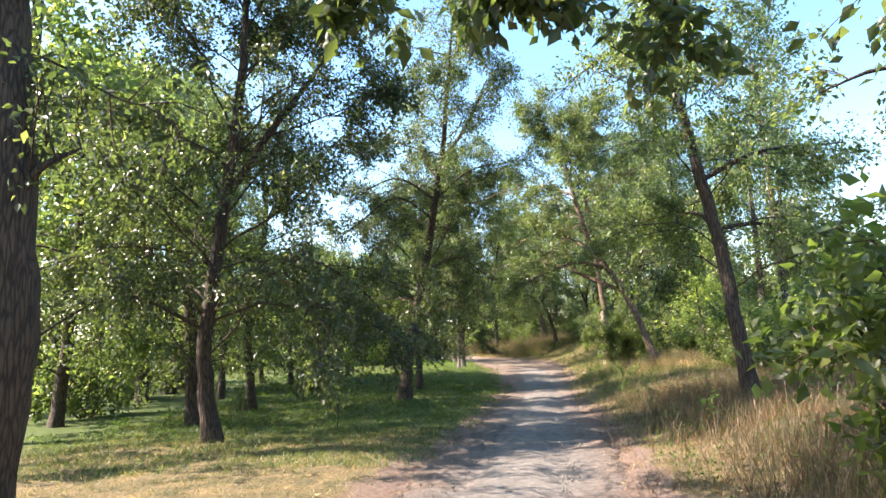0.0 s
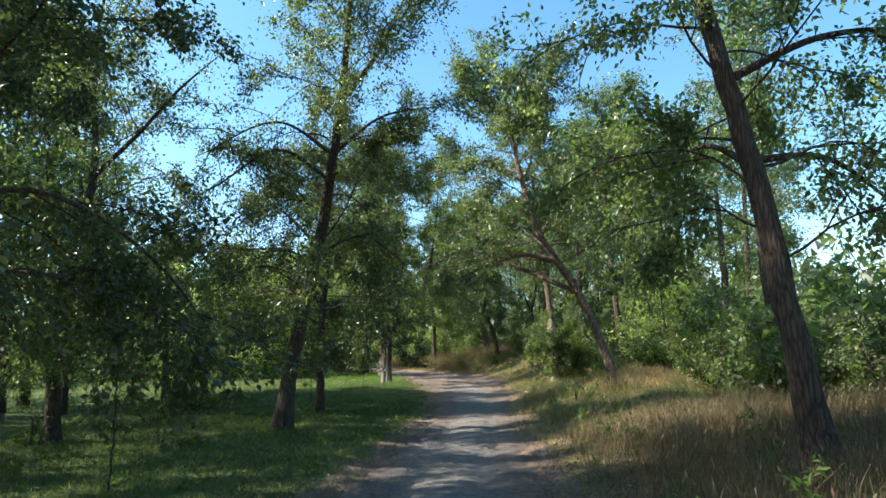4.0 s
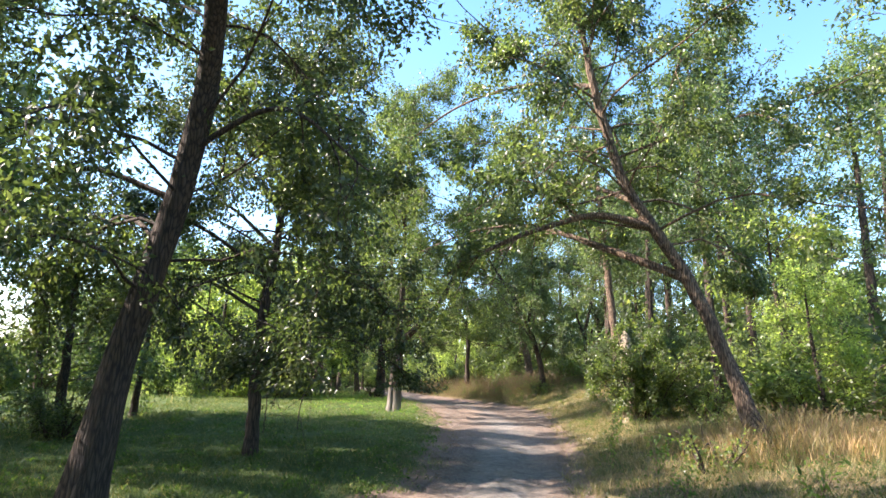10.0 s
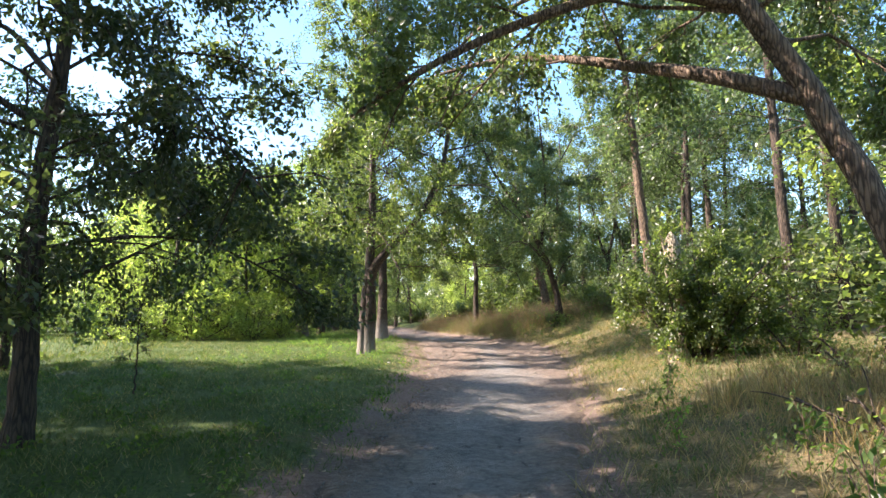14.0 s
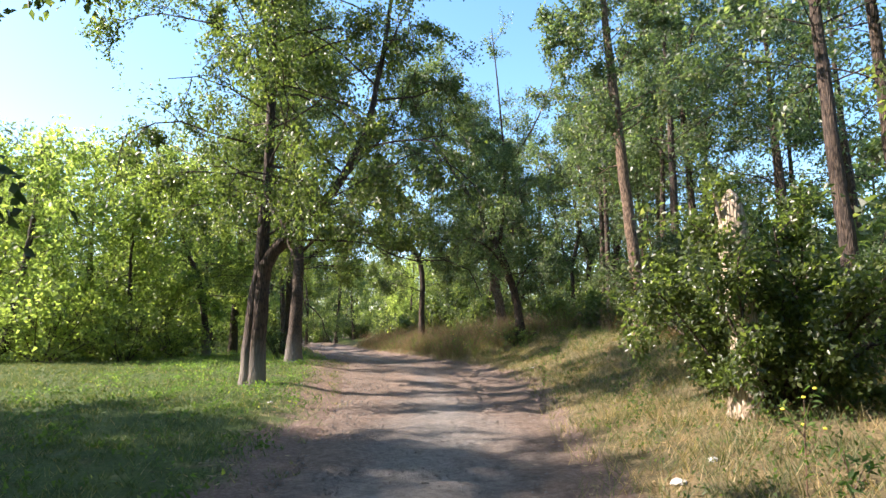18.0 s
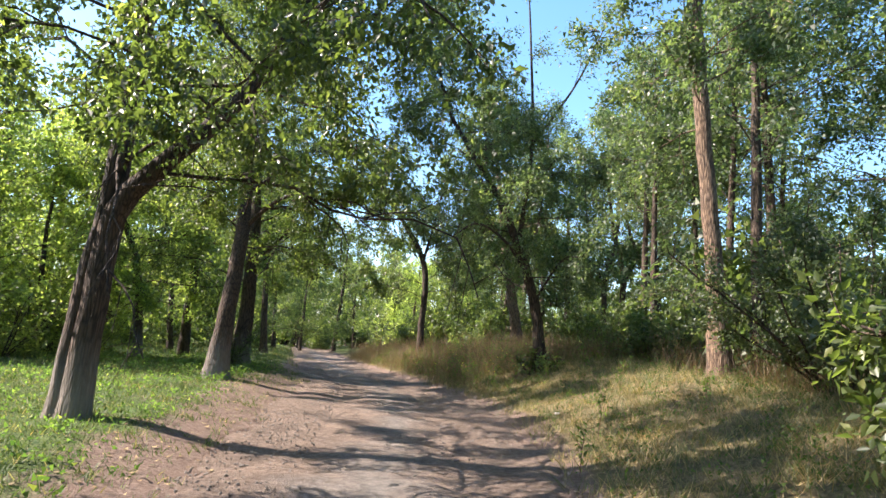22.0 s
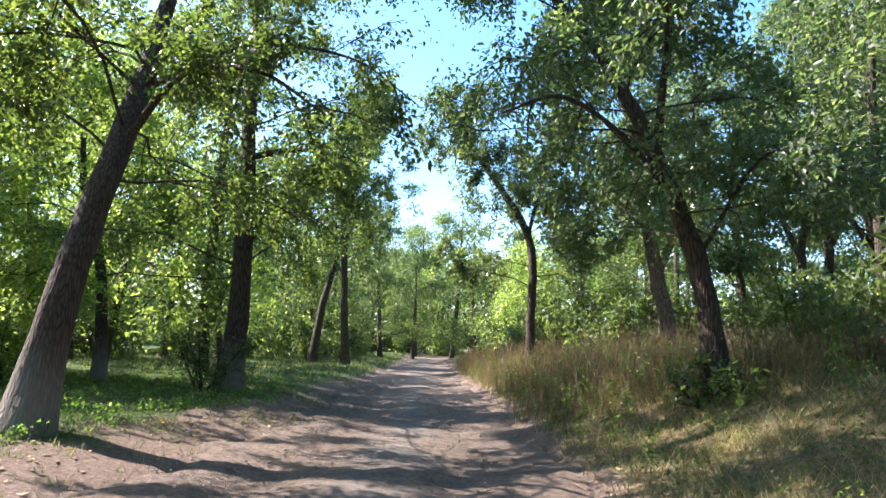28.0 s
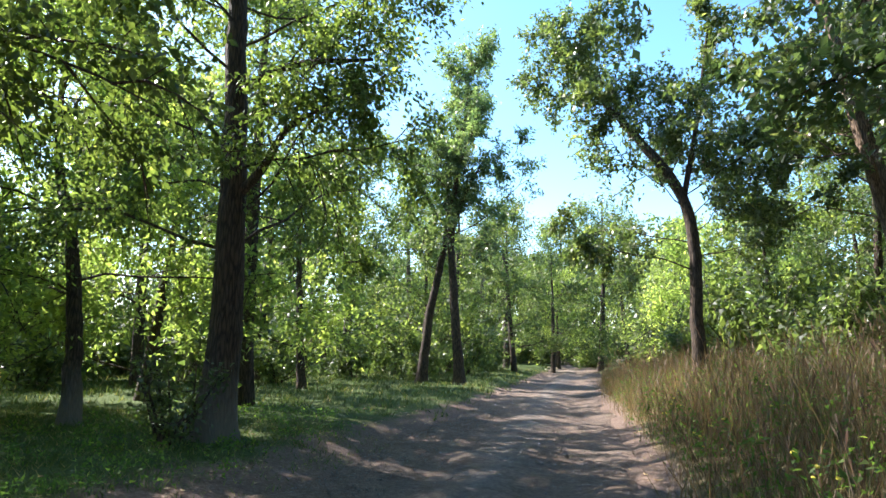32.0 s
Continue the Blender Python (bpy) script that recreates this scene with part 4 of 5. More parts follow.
# those at (-9.6, 12.8), (-15.5, 29.8), (-18, 31.6) are added only for their shade
# (kind, x, y, turn, size)
for k, x, y, a, s in [
        (3, -9.0, 24.8, 0.3, 0.75), (1, -9.6, 12.8, 0.5, 1.15), (3, -13.2, 31.0, 1.0, 1.15), (2, -15.5, 49.5, 2.2, 0.6), (2, -8.0, 48.9, 4.0, 1.1), (2, -7.3, 53.8, 1.1, 1.2), (1, -4.1, 53.9, 5.0, 0.9),
        (2, -6.7, 59.2, 2.5, 1.1), (2, -13, 51, 3.3, 1.1), (2, -16.5, 54, 0.2, 0.75), (2, -7.5, 69, 1.5, 1.0), (0, -9, 75, 0.5, 1.1),
        (0, -6.8, 80, 3.5, 1.0), (1, -3.2, 88, 0.4, 1.0), (0, -5.5, 84, 1.4, 0.9), (1, -13.5, 92, 2.4, 1.0), (0, -1.5, 90, 3.4, 1.0), (1, -9, 98, 5.4, 1.1), (0, -11.5, 62.5, 5.4, 1.0), (1, -12, 69, 0.4, 1.0), (0, -18, 58, 1.4, 1.1), (1, -20, 66, 2.4, 1.0), (0, -16, 73, 3.4, 1.1), (2, -22, 55, 4.4, 0.9), (1, -11.5, 57, 4.9, 0.9), (1, -9.5, 86, 1.9, 1.0), (2, -7.5, 93, 4.4, 1.1), (1, -14, 80, 2.8, 1.0), (0, -15, 100, 2.2, 1.2),
        (0, -12, 108, 1.2, 1.1), (2, -4.0, 104, 0.6, 1.3), (0, 2.0, 96, 3.0, 1.0), (2, 1.6, 84, 1.0, 0.9), (2, 3.4, 76, 2.0, 0.85), (2, 4.2, 69, 5.0, 0.8), (2, 7.2, 66, 3.0, 0.85),
        (2, 6.5, 74, 0.4, 1.0), (0, 10.5, 72, 1.7, 0.8), (6, 15.6, 62.2, 0.2, 1.05), (6, 17.8, 64, 3.0, 1.1), (6, 20.5, 70, 0.6, 1.2), (6, 13.8, 59.8, 2.2, 0.9), (3, 14.5, 56, 4.0, 1.0), (6, 18, 57, 1.2, 1.0), (3, 14, 46, 0.8, 1.1), (3, 16.5, 49, 1.9, 1.15), (3, 19, 47, 3.2, 1.1), 
        (1, 21, 62, 0.3, 1.2), (3, 23, 48, 2.3, 1.2), (1, 13.2, 64, 3.3, 0.9), (3, 11.5, 70, 4.3, 1.0), (1, 9.5, 65, 5.3, 0.7), (0, -7.4, 29.8, 2.0, 0.75), (0, -7.0, 33.0, 0.9, 0.65), (0, -9.6, 32.4, 3.9, 0.75), (3, 12.0, 66, 1.2, 1.1), (1, 19, 66, 3.1, 1.0),
        (3, 15.0, 50, 0.0, 1.0), (3, 13.6, 52.5, 1.0, 0.9), (3, 16.4, 54.5, 2.0, 0.9), (3, 18.6, 53, 4.4, 0.95), (3, 18.0, 45, 2.0, 1.0), (1, 21.5, 50, 1.0, 0.9), (3, 14.5, 36, 3.0, 1.05), (1, 17.5, 34, 0.4, 1.0), (3, 21, 38, 5.0, 1.1), (2, 13.0, 31, 1.9, 0.9),
        (2, 11.9, 28, 2.6, 0.55), (3, 13.4, 24, 0.9, 1.0), (2, 17.2, 26, 3.9, 0.5), (2, 18.5, 18, 4.0, 0.45), (2, 23, 22, 2.0, 0.5), (2, 24.0, 14, 1.0, 0.9),
        (0, -10.5, 16.8, 1.0, 1.0), (1, -13.5, 20, 3.0, 1.0), (1, -12.0, 24.5, 5.1, 1.0), (1, -12.5, 28.2, 2.0, 1.2), (1, -15.5, 29.8, 1.6, 1.35), (1, -18.0, 31.6, 0.4, 1.45), (0, -10.0, 27.5, 1.1, 0.75), (0, 13.5, 74, 2.1, 1.0), (0, 17.5, 72, 4.1, 0.9), (3, 12.5, 35.0, 1.4, 1.0), (2, -9.0, 45.0, 0.5, 1.1), (2, -6.6, 49.0, 4.1, 0.85), (2, -10.6, 46.8, 1.3, 0.9), (1, -16.5, 24.0, 4.6, 1.1), (1, -17, 27, 2.0, 1.1), (2, -23, 44, 0.8, 0.7),
        (3, 9.5, 78, 2.2, 0.9), (1, 14, 82, 0.7, 1.0), (0, 21, 76, 1.4, 1.0), (0, 25, 60, 3.3, 1.0), (1, 26, 42, 2.9, 1.0), (0, 27, 30, 0.9, 1.0)]:
    plant(k, x, y, a, s, "trees of the park wood")
for i, (x, y, a, s) in enumerate(wanderers(76, 34, [(-46, 8, 112, 130), (-36, -10, 104, 124)]) + wanderers(77, 76, [(-56, -34, 20, 75), (-56, -32, 50, 100), (-40, -14, 78, 115), (26, 50, 5, 110), (24, 44, 40, 90), (8, 40, 84, 118), (-30, 20, 104, 122), (-26, -12, -18, 2), (12, 30, -22, 4), (-20, 20, -40, -16)])):
    plant((4, 5, 4)[i % 3], x, y, a, s * 1.05, "trees of the park wood")
for k in KINDS:
    for o in (*k.children_recursive, k):
        bpy.data.objects.remove(o, do_unlink=True)


# ---- bushes ----
def bush(seed, x, y, w, h, leaves, leaf, foliage, label, stems=9, sag=0.4, low=0.2, name="bush", simple=False):
    """Stems from one foot, spreading, with leafy side shoots down to the ground."""
    rng = np.random.default_rng(seed)
    root = tagged(new(name), label, "bush")
    root.location = (x, y, on_ground(x, y))
    lines, wood = [], Wood()
    for i in range(stems):
        az, el = i * 2.4 + rng.uniform(-0.4, 0.4), rng.uniform(0.55, 1.4)
        way = np.array([math.cos(az) * math.cos(el), math.sin(az) * math.cos(el), math.sin(el)])
        ln = (h * math.sin(el) + w * math.cos(el)) * rng.uniform(0.75, 1.0)
        p = bent(rng, (0.12 * math.cos(az), 0.12 * math.sin(az), -0.06), way, ln, 7, -0.1, 0.1)
        w2 = wood if simple and i >= 5 else Wood()
        w2.tube(p, np.linspace(0.028, 0.008, 7), 5)
        if w2 is not wood:
            part("stem", w2.mesh("stem", BARK_DARK), root)
        lines.append((p, 0.028, low))
    at, out = crown_of(rng, lines, leaves, dict(sub=7, twig=5, reach=w * 0.45, sag=sag, twig_len=w * 0.2, loose=leaf * 0.9, twig_wood=not simple), wood)
    at[:, 2] = np.maximum(at[:, 2], 0.04)
    tagged(part("branching", wood.mesh("branching", BARK_DARK), root), kind="stuff")
    part("foliage", leaf_mesh("foliage", rng, at, leaf, foliage, 0.3, out, simple=simple), root)
    return root


bush(201, 8.5, 31.2, 1.4, 2.35, 34000, 0.078, LEAF_FRESH, "large bright green bush grown round a broken trunk", 16, 0.5, 0.12)
bush(202, -5.8, 27.0, 0.9, 0.95, 4500, 0.07, LEAF_ELM, "small dark round bush on the lawn", 10, 0.2, 0.1)
bush(203, 3.4, 3.7, 0.85, 1.75, 3600, 0.14, LEAF_FRESH, "broad-leaved sapling at the track's edge", 8, 0.5, 0.15)
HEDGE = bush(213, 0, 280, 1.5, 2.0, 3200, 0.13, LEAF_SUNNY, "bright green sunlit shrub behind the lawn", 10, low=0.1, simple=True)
for i, (x, y, s) in enumerate([(-5.2, 45.2, 0.8), (-7.2, 44.2, 1.0), (-9.2, 43.6, 0.8), (-4.6, 48.0, 0.7), (-8.4, 46.6, 1.2), (-11.8, 46.4, 1.0), (-6.2, 48.4, 1.1)]):
    ob = copy_thing(HEDGE, pose(x, y, on_ground(x, y) - 0.03, 0, 0, i * 71) @ Matrix.Diagonal((s, s, s, 1)))
    ob["group"] = "shrubs behind the lawn"
for o in (*HEDGE.children_recursive, HEDGE):
    bpy.data.objects.remove(o, do_unlink=True)
SHRUBS = [bush(211, 0, 260, 1.5, 1.9, 2800, 0.18, LEAF_FAR, "green shrub at the wood's edge", 9, simple=True), bush(212, 0, 270, 1.9, 2.6, 3200, 0.20, LEAF_FAR, "tall leafy shrub in the wood", 9, simple=True)]
for i, (x, y, a, s) in enumerate(
        [(11.6, 28.6, 0, 1.0), (12.4, 24.2, 1, 1.0), (9.8, 18.5, 2, 0.8), (11.8, 16.5, 3, 1.1), (14, 14, 4, 1.0), (10.2, 34.5, 5, 0.7), (7.5, 57.5, 4, 0.8), (6.3, 62.5, 5, 0.9), (4.6, 66, 0, 0.9), (3.2, 71, 1, 1.0), (2.2, 78, 2, 1.0), (14.5, 54, 1, 0.9), (17, 57, 2, 1.0), (10.5, 63, 0, 1.0),
         (-6.5, 67, 3, 0.8), (-7.2, 73, 4, 0.9), (-8.5, 79, 5, 1.0), (-12.5, 47.5, 0, 0.8), (-12.8, 26, 3, 0.8), (-11, 19, 4, 0.8),
         (-18, 46, 0, 1.2), (-20.5, 50, 1, 1.3), (-22, 55, 2, 1.3), (-17.5, 57, 3, 1.2), (-19, 62, 4, 1.3), (-15.5, 64, 5, 1.2), (-14, 68, 0, 1.2), (-21, 42, 1, 1.2), (-24, 47, 2, 1.3), (-23, 60, 3, 1.3), (-12.5, 54.5, 4, 0.9), (-11, 72, 5, 1.2), (-26, 39, 1, 1.3), (-25, 34, 2, 1.2), (-9.3, 61, 1, 0.8), (-13, 60, 2, 1.0), (-10, 67, 3, 1.0), (16, 30, 0, 1.0), (19, 27, 1, 1.0), (22, 33, 2, 1.1), (16.5, 22, 3, 1.0), (20, 16, 4, 1.2), (17, 10, 5, 1.1)]
        + [(12, 68, 1, 1.0), (14, 71, 2, 1.2), (11, 74, 3, 1.1), (16, 66, 4, 1.0), (18, 70, 5, 1.2), (9.5, 70, 0, 1.0), (13, 64, 2, 0.9)] + [(x, y, a, s * 1.5) for x, y, a, s in wanderers(80, 26, [(-44, -8, 100, 124), (-30, -12, 96, 112)]) + wanderers(79, 62, [(14, 34, 55, 88), (17, 34, 5, 52), (16, 30, 40, 66), (-34, -17, 46, 84)])] + [(13.6, 43.0, 3, 1.1), (10.6, 49.4, 5, 0.6), (11.4, 46.2, 1, 0.75), (13.4, 47.6, 2, 0.9)]
        + wanderers(78, 56, [(-38, -16, 22, 100), (-36, -14, 52, 76), (14, 36, 20, 100), (14, 30, 36, 70), (-22, 14, 90, 108)])):
    ob = copy_thing(SHRUBS[i % 2], pose(x, y, on_ground(x, y) - 0.03, 0, 0, a * 57) @ Matrix.Diagonal((s, s, s * (0.85 + 0.1 * (i % 4)), 1)))
    ob["group"] = "shrubs of the wood's edge"
for k in SHRUBS:
    for o in (*k.children_recursive, k):
        bpy.data.objects.remove(o, do_unlink=True)

# broken trunk in the bush
rng = np.random.default_rng(31)
stump = tagged(new("broken_trunk"), "pale broken tree trunk standing in a green bush", "dead tree")
stump.location = (8.0, 31.0, on_ground(8.0, 31.0))
w = Wood()
sp = spline([(0, 0, -0.15, 0.19), (0.02, 0, 1.2, 0.16), (-0.03, 0, 2.2, 0.15), (-0.04, 0, 2.5, 0.10), (-0.05, 0, 2.62, 0.02)], 30)
w.tube(sp[:, :3], sp[:, 3], 14, 0.1, rng, 0.3)
part("trunk", w.mesh("trunk", BARK_BARE), stump)
w = Wood()
w.tube([(-0.1, 0, 2.1), (-0.22, -0.05, 2.35), (-0.28, -0.08, 2.55)], [0.04, 0.03, 0.01], 7)
part("stub", w.mesh("stub", BARK_BARE), stump)


# ---- grass ----
def blades(name, seed, tufts, per, tall, lean, width, mat, label, category, loose=0.05, fine=False, heads=0.0):
    """Blades of grass in tufts (rows of x, y, height factor), two faces each, bent at the middle."""
    r = np.random.default_rng(seed)
    n = len(tufts) * per
    at = np.repeat(tufts, per, 0)
    x, y = at[:, 0] + r.normal(0, loose, n), at[:, 1] + r.normal(0, loose, n)
    z = height(x, y) - 0.01
    h = tall * at[:, 2] * r.uniform(0.45, 1.15, n)
    az = r.uniform(0, 6.28, n)
    d = np.stack([np.cos(az), np.sin(az)], -1) * (h * lean * r.uniform(0.3, 1.4, n))[:, None]
    s = r.uniform(0, 6.28, n)
    wv = np.stack([np.cos(s), np.sin(s)], -1) * (width * r.uniform(0.7, 1.4, n))[:, None]
    p0 = np.stack([x - wv[:, 0], y - wv[:, 1], z], -1)
    p1 = np.stack([x + wv[:, 0], y + wv[:, 1], z], -1)
    m = np.stack([x + d[:, 0] * 0.4, y + d[:, 1] * 0.4, z + h * 0.62], -1)
    t = np.stack([x + d[:, 0], y + d[:, 1], z + h], -1)
    if heads:
        some = r.uniform(0, 1, n) < heads
        tip, wide = t[some], np.stack([np.cos(s), np.sin(s), 0 * s], -1)[some] * r.uniform(0.004, 0.009, int(some.sum()))[:, None]
        long = np.stack([d[some][:, 0] * 0.12, d[some][:, 1] * 0.12, h[some] * r.uniform(0.10, 0.2, int(some.sum()))], -1)
        hv = np.stack([tip - long, tip - long * 0.3 + wide, tip + long * 0.25, tip - long * 0.3 - wide], 1).reshape(-1, 3)
        tagged(new("seed_heads", mesh_of("seed_heads", hv, np.arange(len(hv)).reshape(-1, 4), None, HEADS)), "brown seed heads of the tall dry grass", "grass", kind="stuff")
    if fine:
        v = np.stack([p0, p1, t], 1).reshape(-1, 3)
        return tagged(new(name, mesh_of(name, v, None, np.arange(n * 3).reshape(-1, 3), mat)), label, category, kind="stuff")
    v = np.stack([p0, p1, m + np.stack([wv[:, 0], wv[:, 1], 0 * x], -1) * 0.7, m - np.stack([wv[:, 0], wv[:, 1], 0 * x], -1) * 0.7, t], 1).reshape(-1, 3)
    k = np.arange(n)[:, None] * 5
    return tagged(new(name, mesh_of(name, v, k + np.array([[0, 1, 2, 3]]), k + np.array([[3, 2, 4]]), mat)), label, category, kind="stuff")


def scatter(seed, n, x0, x1, y0, y1, keep):
    r = np.random.default_rng(seed)
    x, y = r.uniform(x0, x1, n), r.uniform(y0, y1, n)
    k = keep(x, y)
    ok = r.uniform(0, 1, n) < k
    return np.stack([x, y, r.uniform(0.7, 1.2, n) * (0.9 + 0.28 * lumps(x, y, 2.1, 46))], -1)[ok]


def beside(x, y):
    return along(y, EDGE_Y, EDGE_L) - x, x - along(y, EDGE_Y, EDGE_R)


def lawn(x, y):
    l, _ = beside(x, y)
    return (l > -0.1) * np.clip(1.15 - bareness(x, y), 0.0, 1) * np.clip(0.75 + 0.4 * lumps(x, y, 2.4, 41), 0.15, 1)


def verge(x, y):
    _, r = beside(x, y)
    return (r > -0.05) * np.clip(0.25 + 0.5 * soft(0, 1.0, r), 0, 1) * np.clip(0.6 + 0.5 * lumps(x, y, 1.8, 42), 0.1, 1)


def stand(x, y):
    """Tall dry stalks: by the start, and on the far bank."""
    _, r = beside(x, y)
    a = (r > 0.5) * (1 - soft(13.5, 18, y)) * soft(0.5, 1.6, r)
    b = (r > 0.1) * soft(46, 48.5, y + 0.2 * r) * soft(0.1, 0.9, r) + 0.5 * soft(3.6, 4.8, r) * soft(35, 40, y)
    return np.clip(a + b, 0, 1) * np.clip(0.72 + 0.45 * lumps(x, y, 1.5, 43), 0.12, 1)


blades("grass", 61, scatter(61, 66000, -8, 4, 8, 52, lawn), 5, 0.105, 1.0, 0.006, BLADE_GREEN, "short green lawn grass under the trees", "grass", fine=True)
blades("grass", 62, scatter(62, 13000, -18, 3, 28, 85, lambda x, y: lawn(x, y) * ((y > 54) | (x < -7))), 5, 0.20, 0.7, 0.014, BLADE_GREEN, "green grass of the farther lawn", "grass", 0.09, True)
blades("dry_grass", 63, scatter(63, 9000, -7, 0.5, 1, 13, lawn), 5, 0.07, 1.3, 0.005, BLADE_STRAW, "short dry yellow grass beside the track", "grass", fine=True)
blades("dry_grass", 64, scatter(64, 72000, 1, 13, 17, 50, verge), 5, 0.22, 1.0, 0.0045, BLADE_STRAW, "straw-coloured and green grass of the bank", "grass", 0.07, True)
blades("dry_grass", 68, scatter(68, 20000, 1, 12, 1.5, 18, verge), 5, 0.2, 1.0, 0.0045, BLADE_DRY, "short dry brown grass of the bank", "grass", 0.07, True)
blades("tall_grass", 65, scatter(65, 30000, 1, 12, 1, 24, stand), 5, 0.44, 0.6, 0.0032, BLADE_DRY, "tall dry brown grass beside the track", "grass", 0.13, heads=0.14)
blades("tall_grass", 66, scatter(66, 44000, -1, 14, 33, 72, stand), 5, 0.9, 0.5, 0.0042, BLADE_DRY, "tall dry brown weeds on the bank", "grass", 0.14, True, heads=0.3)
blades("straw_clump", 67, scatter(67, 3900, 6.3, 11, 21.5, 26.6, lambda x, y: np.clip(0.55 + 0.6 * lumps(x, y, 1.3, 44), 0.1, 1) * soft(6.3, 7.2, x)), 6, 0.5, 0.6, 0.004, BLADE_PALE, "sunlit pale straw clump by the leaning tree", "grass", 0.11, heads=0.12)


# ---- herbs, litter and stones ----
def herbs(name, seed, n, box, keep, tall, leaf, mat, label):
    """Low leafy weeds that cover the ground in patches."""
    r = np.random.default_rng(seed)
    p = scatter(seed, n, *box, keep)
    p = np.repeat(p, 9, 0)
    x, y = p[:, 0] + r.normal(0, 0.07, len(p)), p[:, 1] + r.normal(0, 0.07, len(p))
    z = height(x, y) + tall * p[:, 2] * r.uniform(0.05, 1.0, len(p))
    tagged(new(name, leaf_mesh(name, r, np.stack([x, y, z], -1), leaf, mat, 0.1, simple=True)), label, "weeds", kind="stuff")


def left_patch(x, y):
    l, _ = beside(x, y)
    return (l > 0.5) * soft(33, 37, y) * (1 - soft(52, 55, y)) * soft(0.5, 1.4, l) * (1 - soft(4.0, 6.5, l)) * np.clip(0.3 + 0.9 * lumps(x, y, 1.7, 51), 0, 1)


def lawn_patch(x, y):
    l, _ = beside(x, y)
    return (l > 0.4) * soft(11, 15, y) * np.clip(0.15 + 0.8 * lumps(x, y, 1.3, 52), 0, 1) * 0.6


def bank_patch(x, y):
    _, r = beside(x, y)
    return (r > 0.15) * soft(0.1, 0.8, r) * np.clip(0.2 + 0.9 * lumps(x, y, 1.1, 53), 0, 1)


herbs("nettles", 91, 9000, (-6, 3, 32, 55), left_patch, 0.2, 0.05, HERB, "bright green low nettles along the lawn's edge")
herbs("lawn_weeds", 92, 17000, (-9, 3, 9, 36), lawn_patch, 0.13, 0.06, HERB, "small broad-leaved weeds in the lawn")
herbs("bank_weeds", 93, 20000, (2, 12, 5, 62), bank_patch, 0.3, 0.042, HERB, "green weeds among the dry grass of the bank")
herbs("stand_weeds", 94, 15000, (0, 11, 45, 64), lambda x, y: stand(x, y) * np.clip(0.4 + lumps(x, y, 1.4, 54), 0, 1), 0.7, 0.048, HERB, "green weeds under the tall dry stalks")

r = np.random.default_rng(95)
p = scatter(95, 30000, -6, 9, 2, 56, lambda x, y: np.clip(1 - np.abs(np.maximum(*beside(x, y)) - 0.35) / (1.3 + 1.4 * soft(37, 41, y)), 0, 1) * np.clip(0.5 + 0.7 * lumps(x, y, 1.2, 55), 0.05, 1))
n = len(p)
a, sz = r.uniform(0, 6.28, n), r.uniform(0.02, 0.05, n)
zz = height(p[:, 0], p[:, 1]) + 0.012
cx, cy = np.cos(a) * sz, np.sin(a) * sz
v = np.stack([np.stack([p[:, 0] + cx, p[:, 1] + cy, zz + r.uniform(0, 0.02, n)], -1), np.stack([p[:, 0] - cy * 0.5, p[:, 1] + cx * 0.5, zz], -1),
              np.stack([p[:, 0] - cx, p[:, 1] - cy, zz + r.uniform(0, 0.02, n)], -1), np.stack([p[:, 0] + cy * 0.5, p[:, 1] - cx * 0.5, zz], -1)], 1).reshape(-1, 3)
tagged(new("leaf_litter", mesh_of("leaf_litter", v, np.arange(n * 4).reshape(-1, 4), None, LITTER)), "dry brown fallen leaves beside the track", "leaf litter", kind="stuff")


def pebbles(name, seed, n, small, big, label):
    """Clods and stones pressed into the track."""
    r = np.random.default_rng(seed)
    y = r.uniform(4, 58, n)
    u = np.where(r.uniform(0, 1, n) < 0.6, r.uniform(-0.02, 0.25, n), r.uniform(0.3, 1.02, n))
    x = along(y, EDGE_Y, EDGE_L) * (1 - u) + along(y, EDGE_Y, EDGE_R) * u
    z = along(y, *LEVEL) + 0.005
    s = r.uniform(small, big, n) ** 1.0
    dirs = np.array([[1, 0, 0], [0, 1, 0], [-1, 0, 0], [0, -1, 0], [0, 0, 0.8], [0, 0, -0.8]], dtype=np.float64)
    v = np.stack([x, y, z], -1)[:, None, :] + dirs[None] * (s[:, None] * r.uniform(0.6, 1.3, (n, 6)))[..., None] + r.normal(0, 0.15, (n, 6, 3)) * s[:, None, None]
    f = np.array([[0, 1, 4], [1, 2, 4], [2, 3, 4], [3, 0, 4], [1, 0, 5], [2, 1, 5], [3, 2, 5], [0, 3, 5]])
    tagged(new(name, mesh_of(name, v.reshape(-1, 3), None, (np.arange(n)[:, None, None] * 6 + f[None]).reshape(-1, 3), road.data.materials[0], True)), label, "stones", kind="stuff")


pebbles("gravel", 96, 7000, 0.006, 0.022, "small stones and clods on the dusty track")

# ---- plants that stand by themselves ----
bush(209, 11.9, 39.6, 1.7, 3.3, 24000, 0.075, LEAF_PALE, "tall feathery shrub in the shade of the bank", 14, 0.5, 0.12)
bush(210, 13.0, 36.2, 1.6, 2.9, 18000, 0.08, LEAF_PALE, "leafy shrub at the foot of the bank's wood", 12, 0.5, 0.12)
bush(214, 9.9, 21.0, 1.0, 1.7, 6000, 0.085, LEAF_FRESH, "bright leafy bush behind the straw", 10, 0.4, 0.1)
bush(215, 9.6, 15.0, 1.1, 1.8, 7000, 0.085, LEAF_ELM, "leafy bush in the dry grass of the bank", 10, 0.4, 0.1)
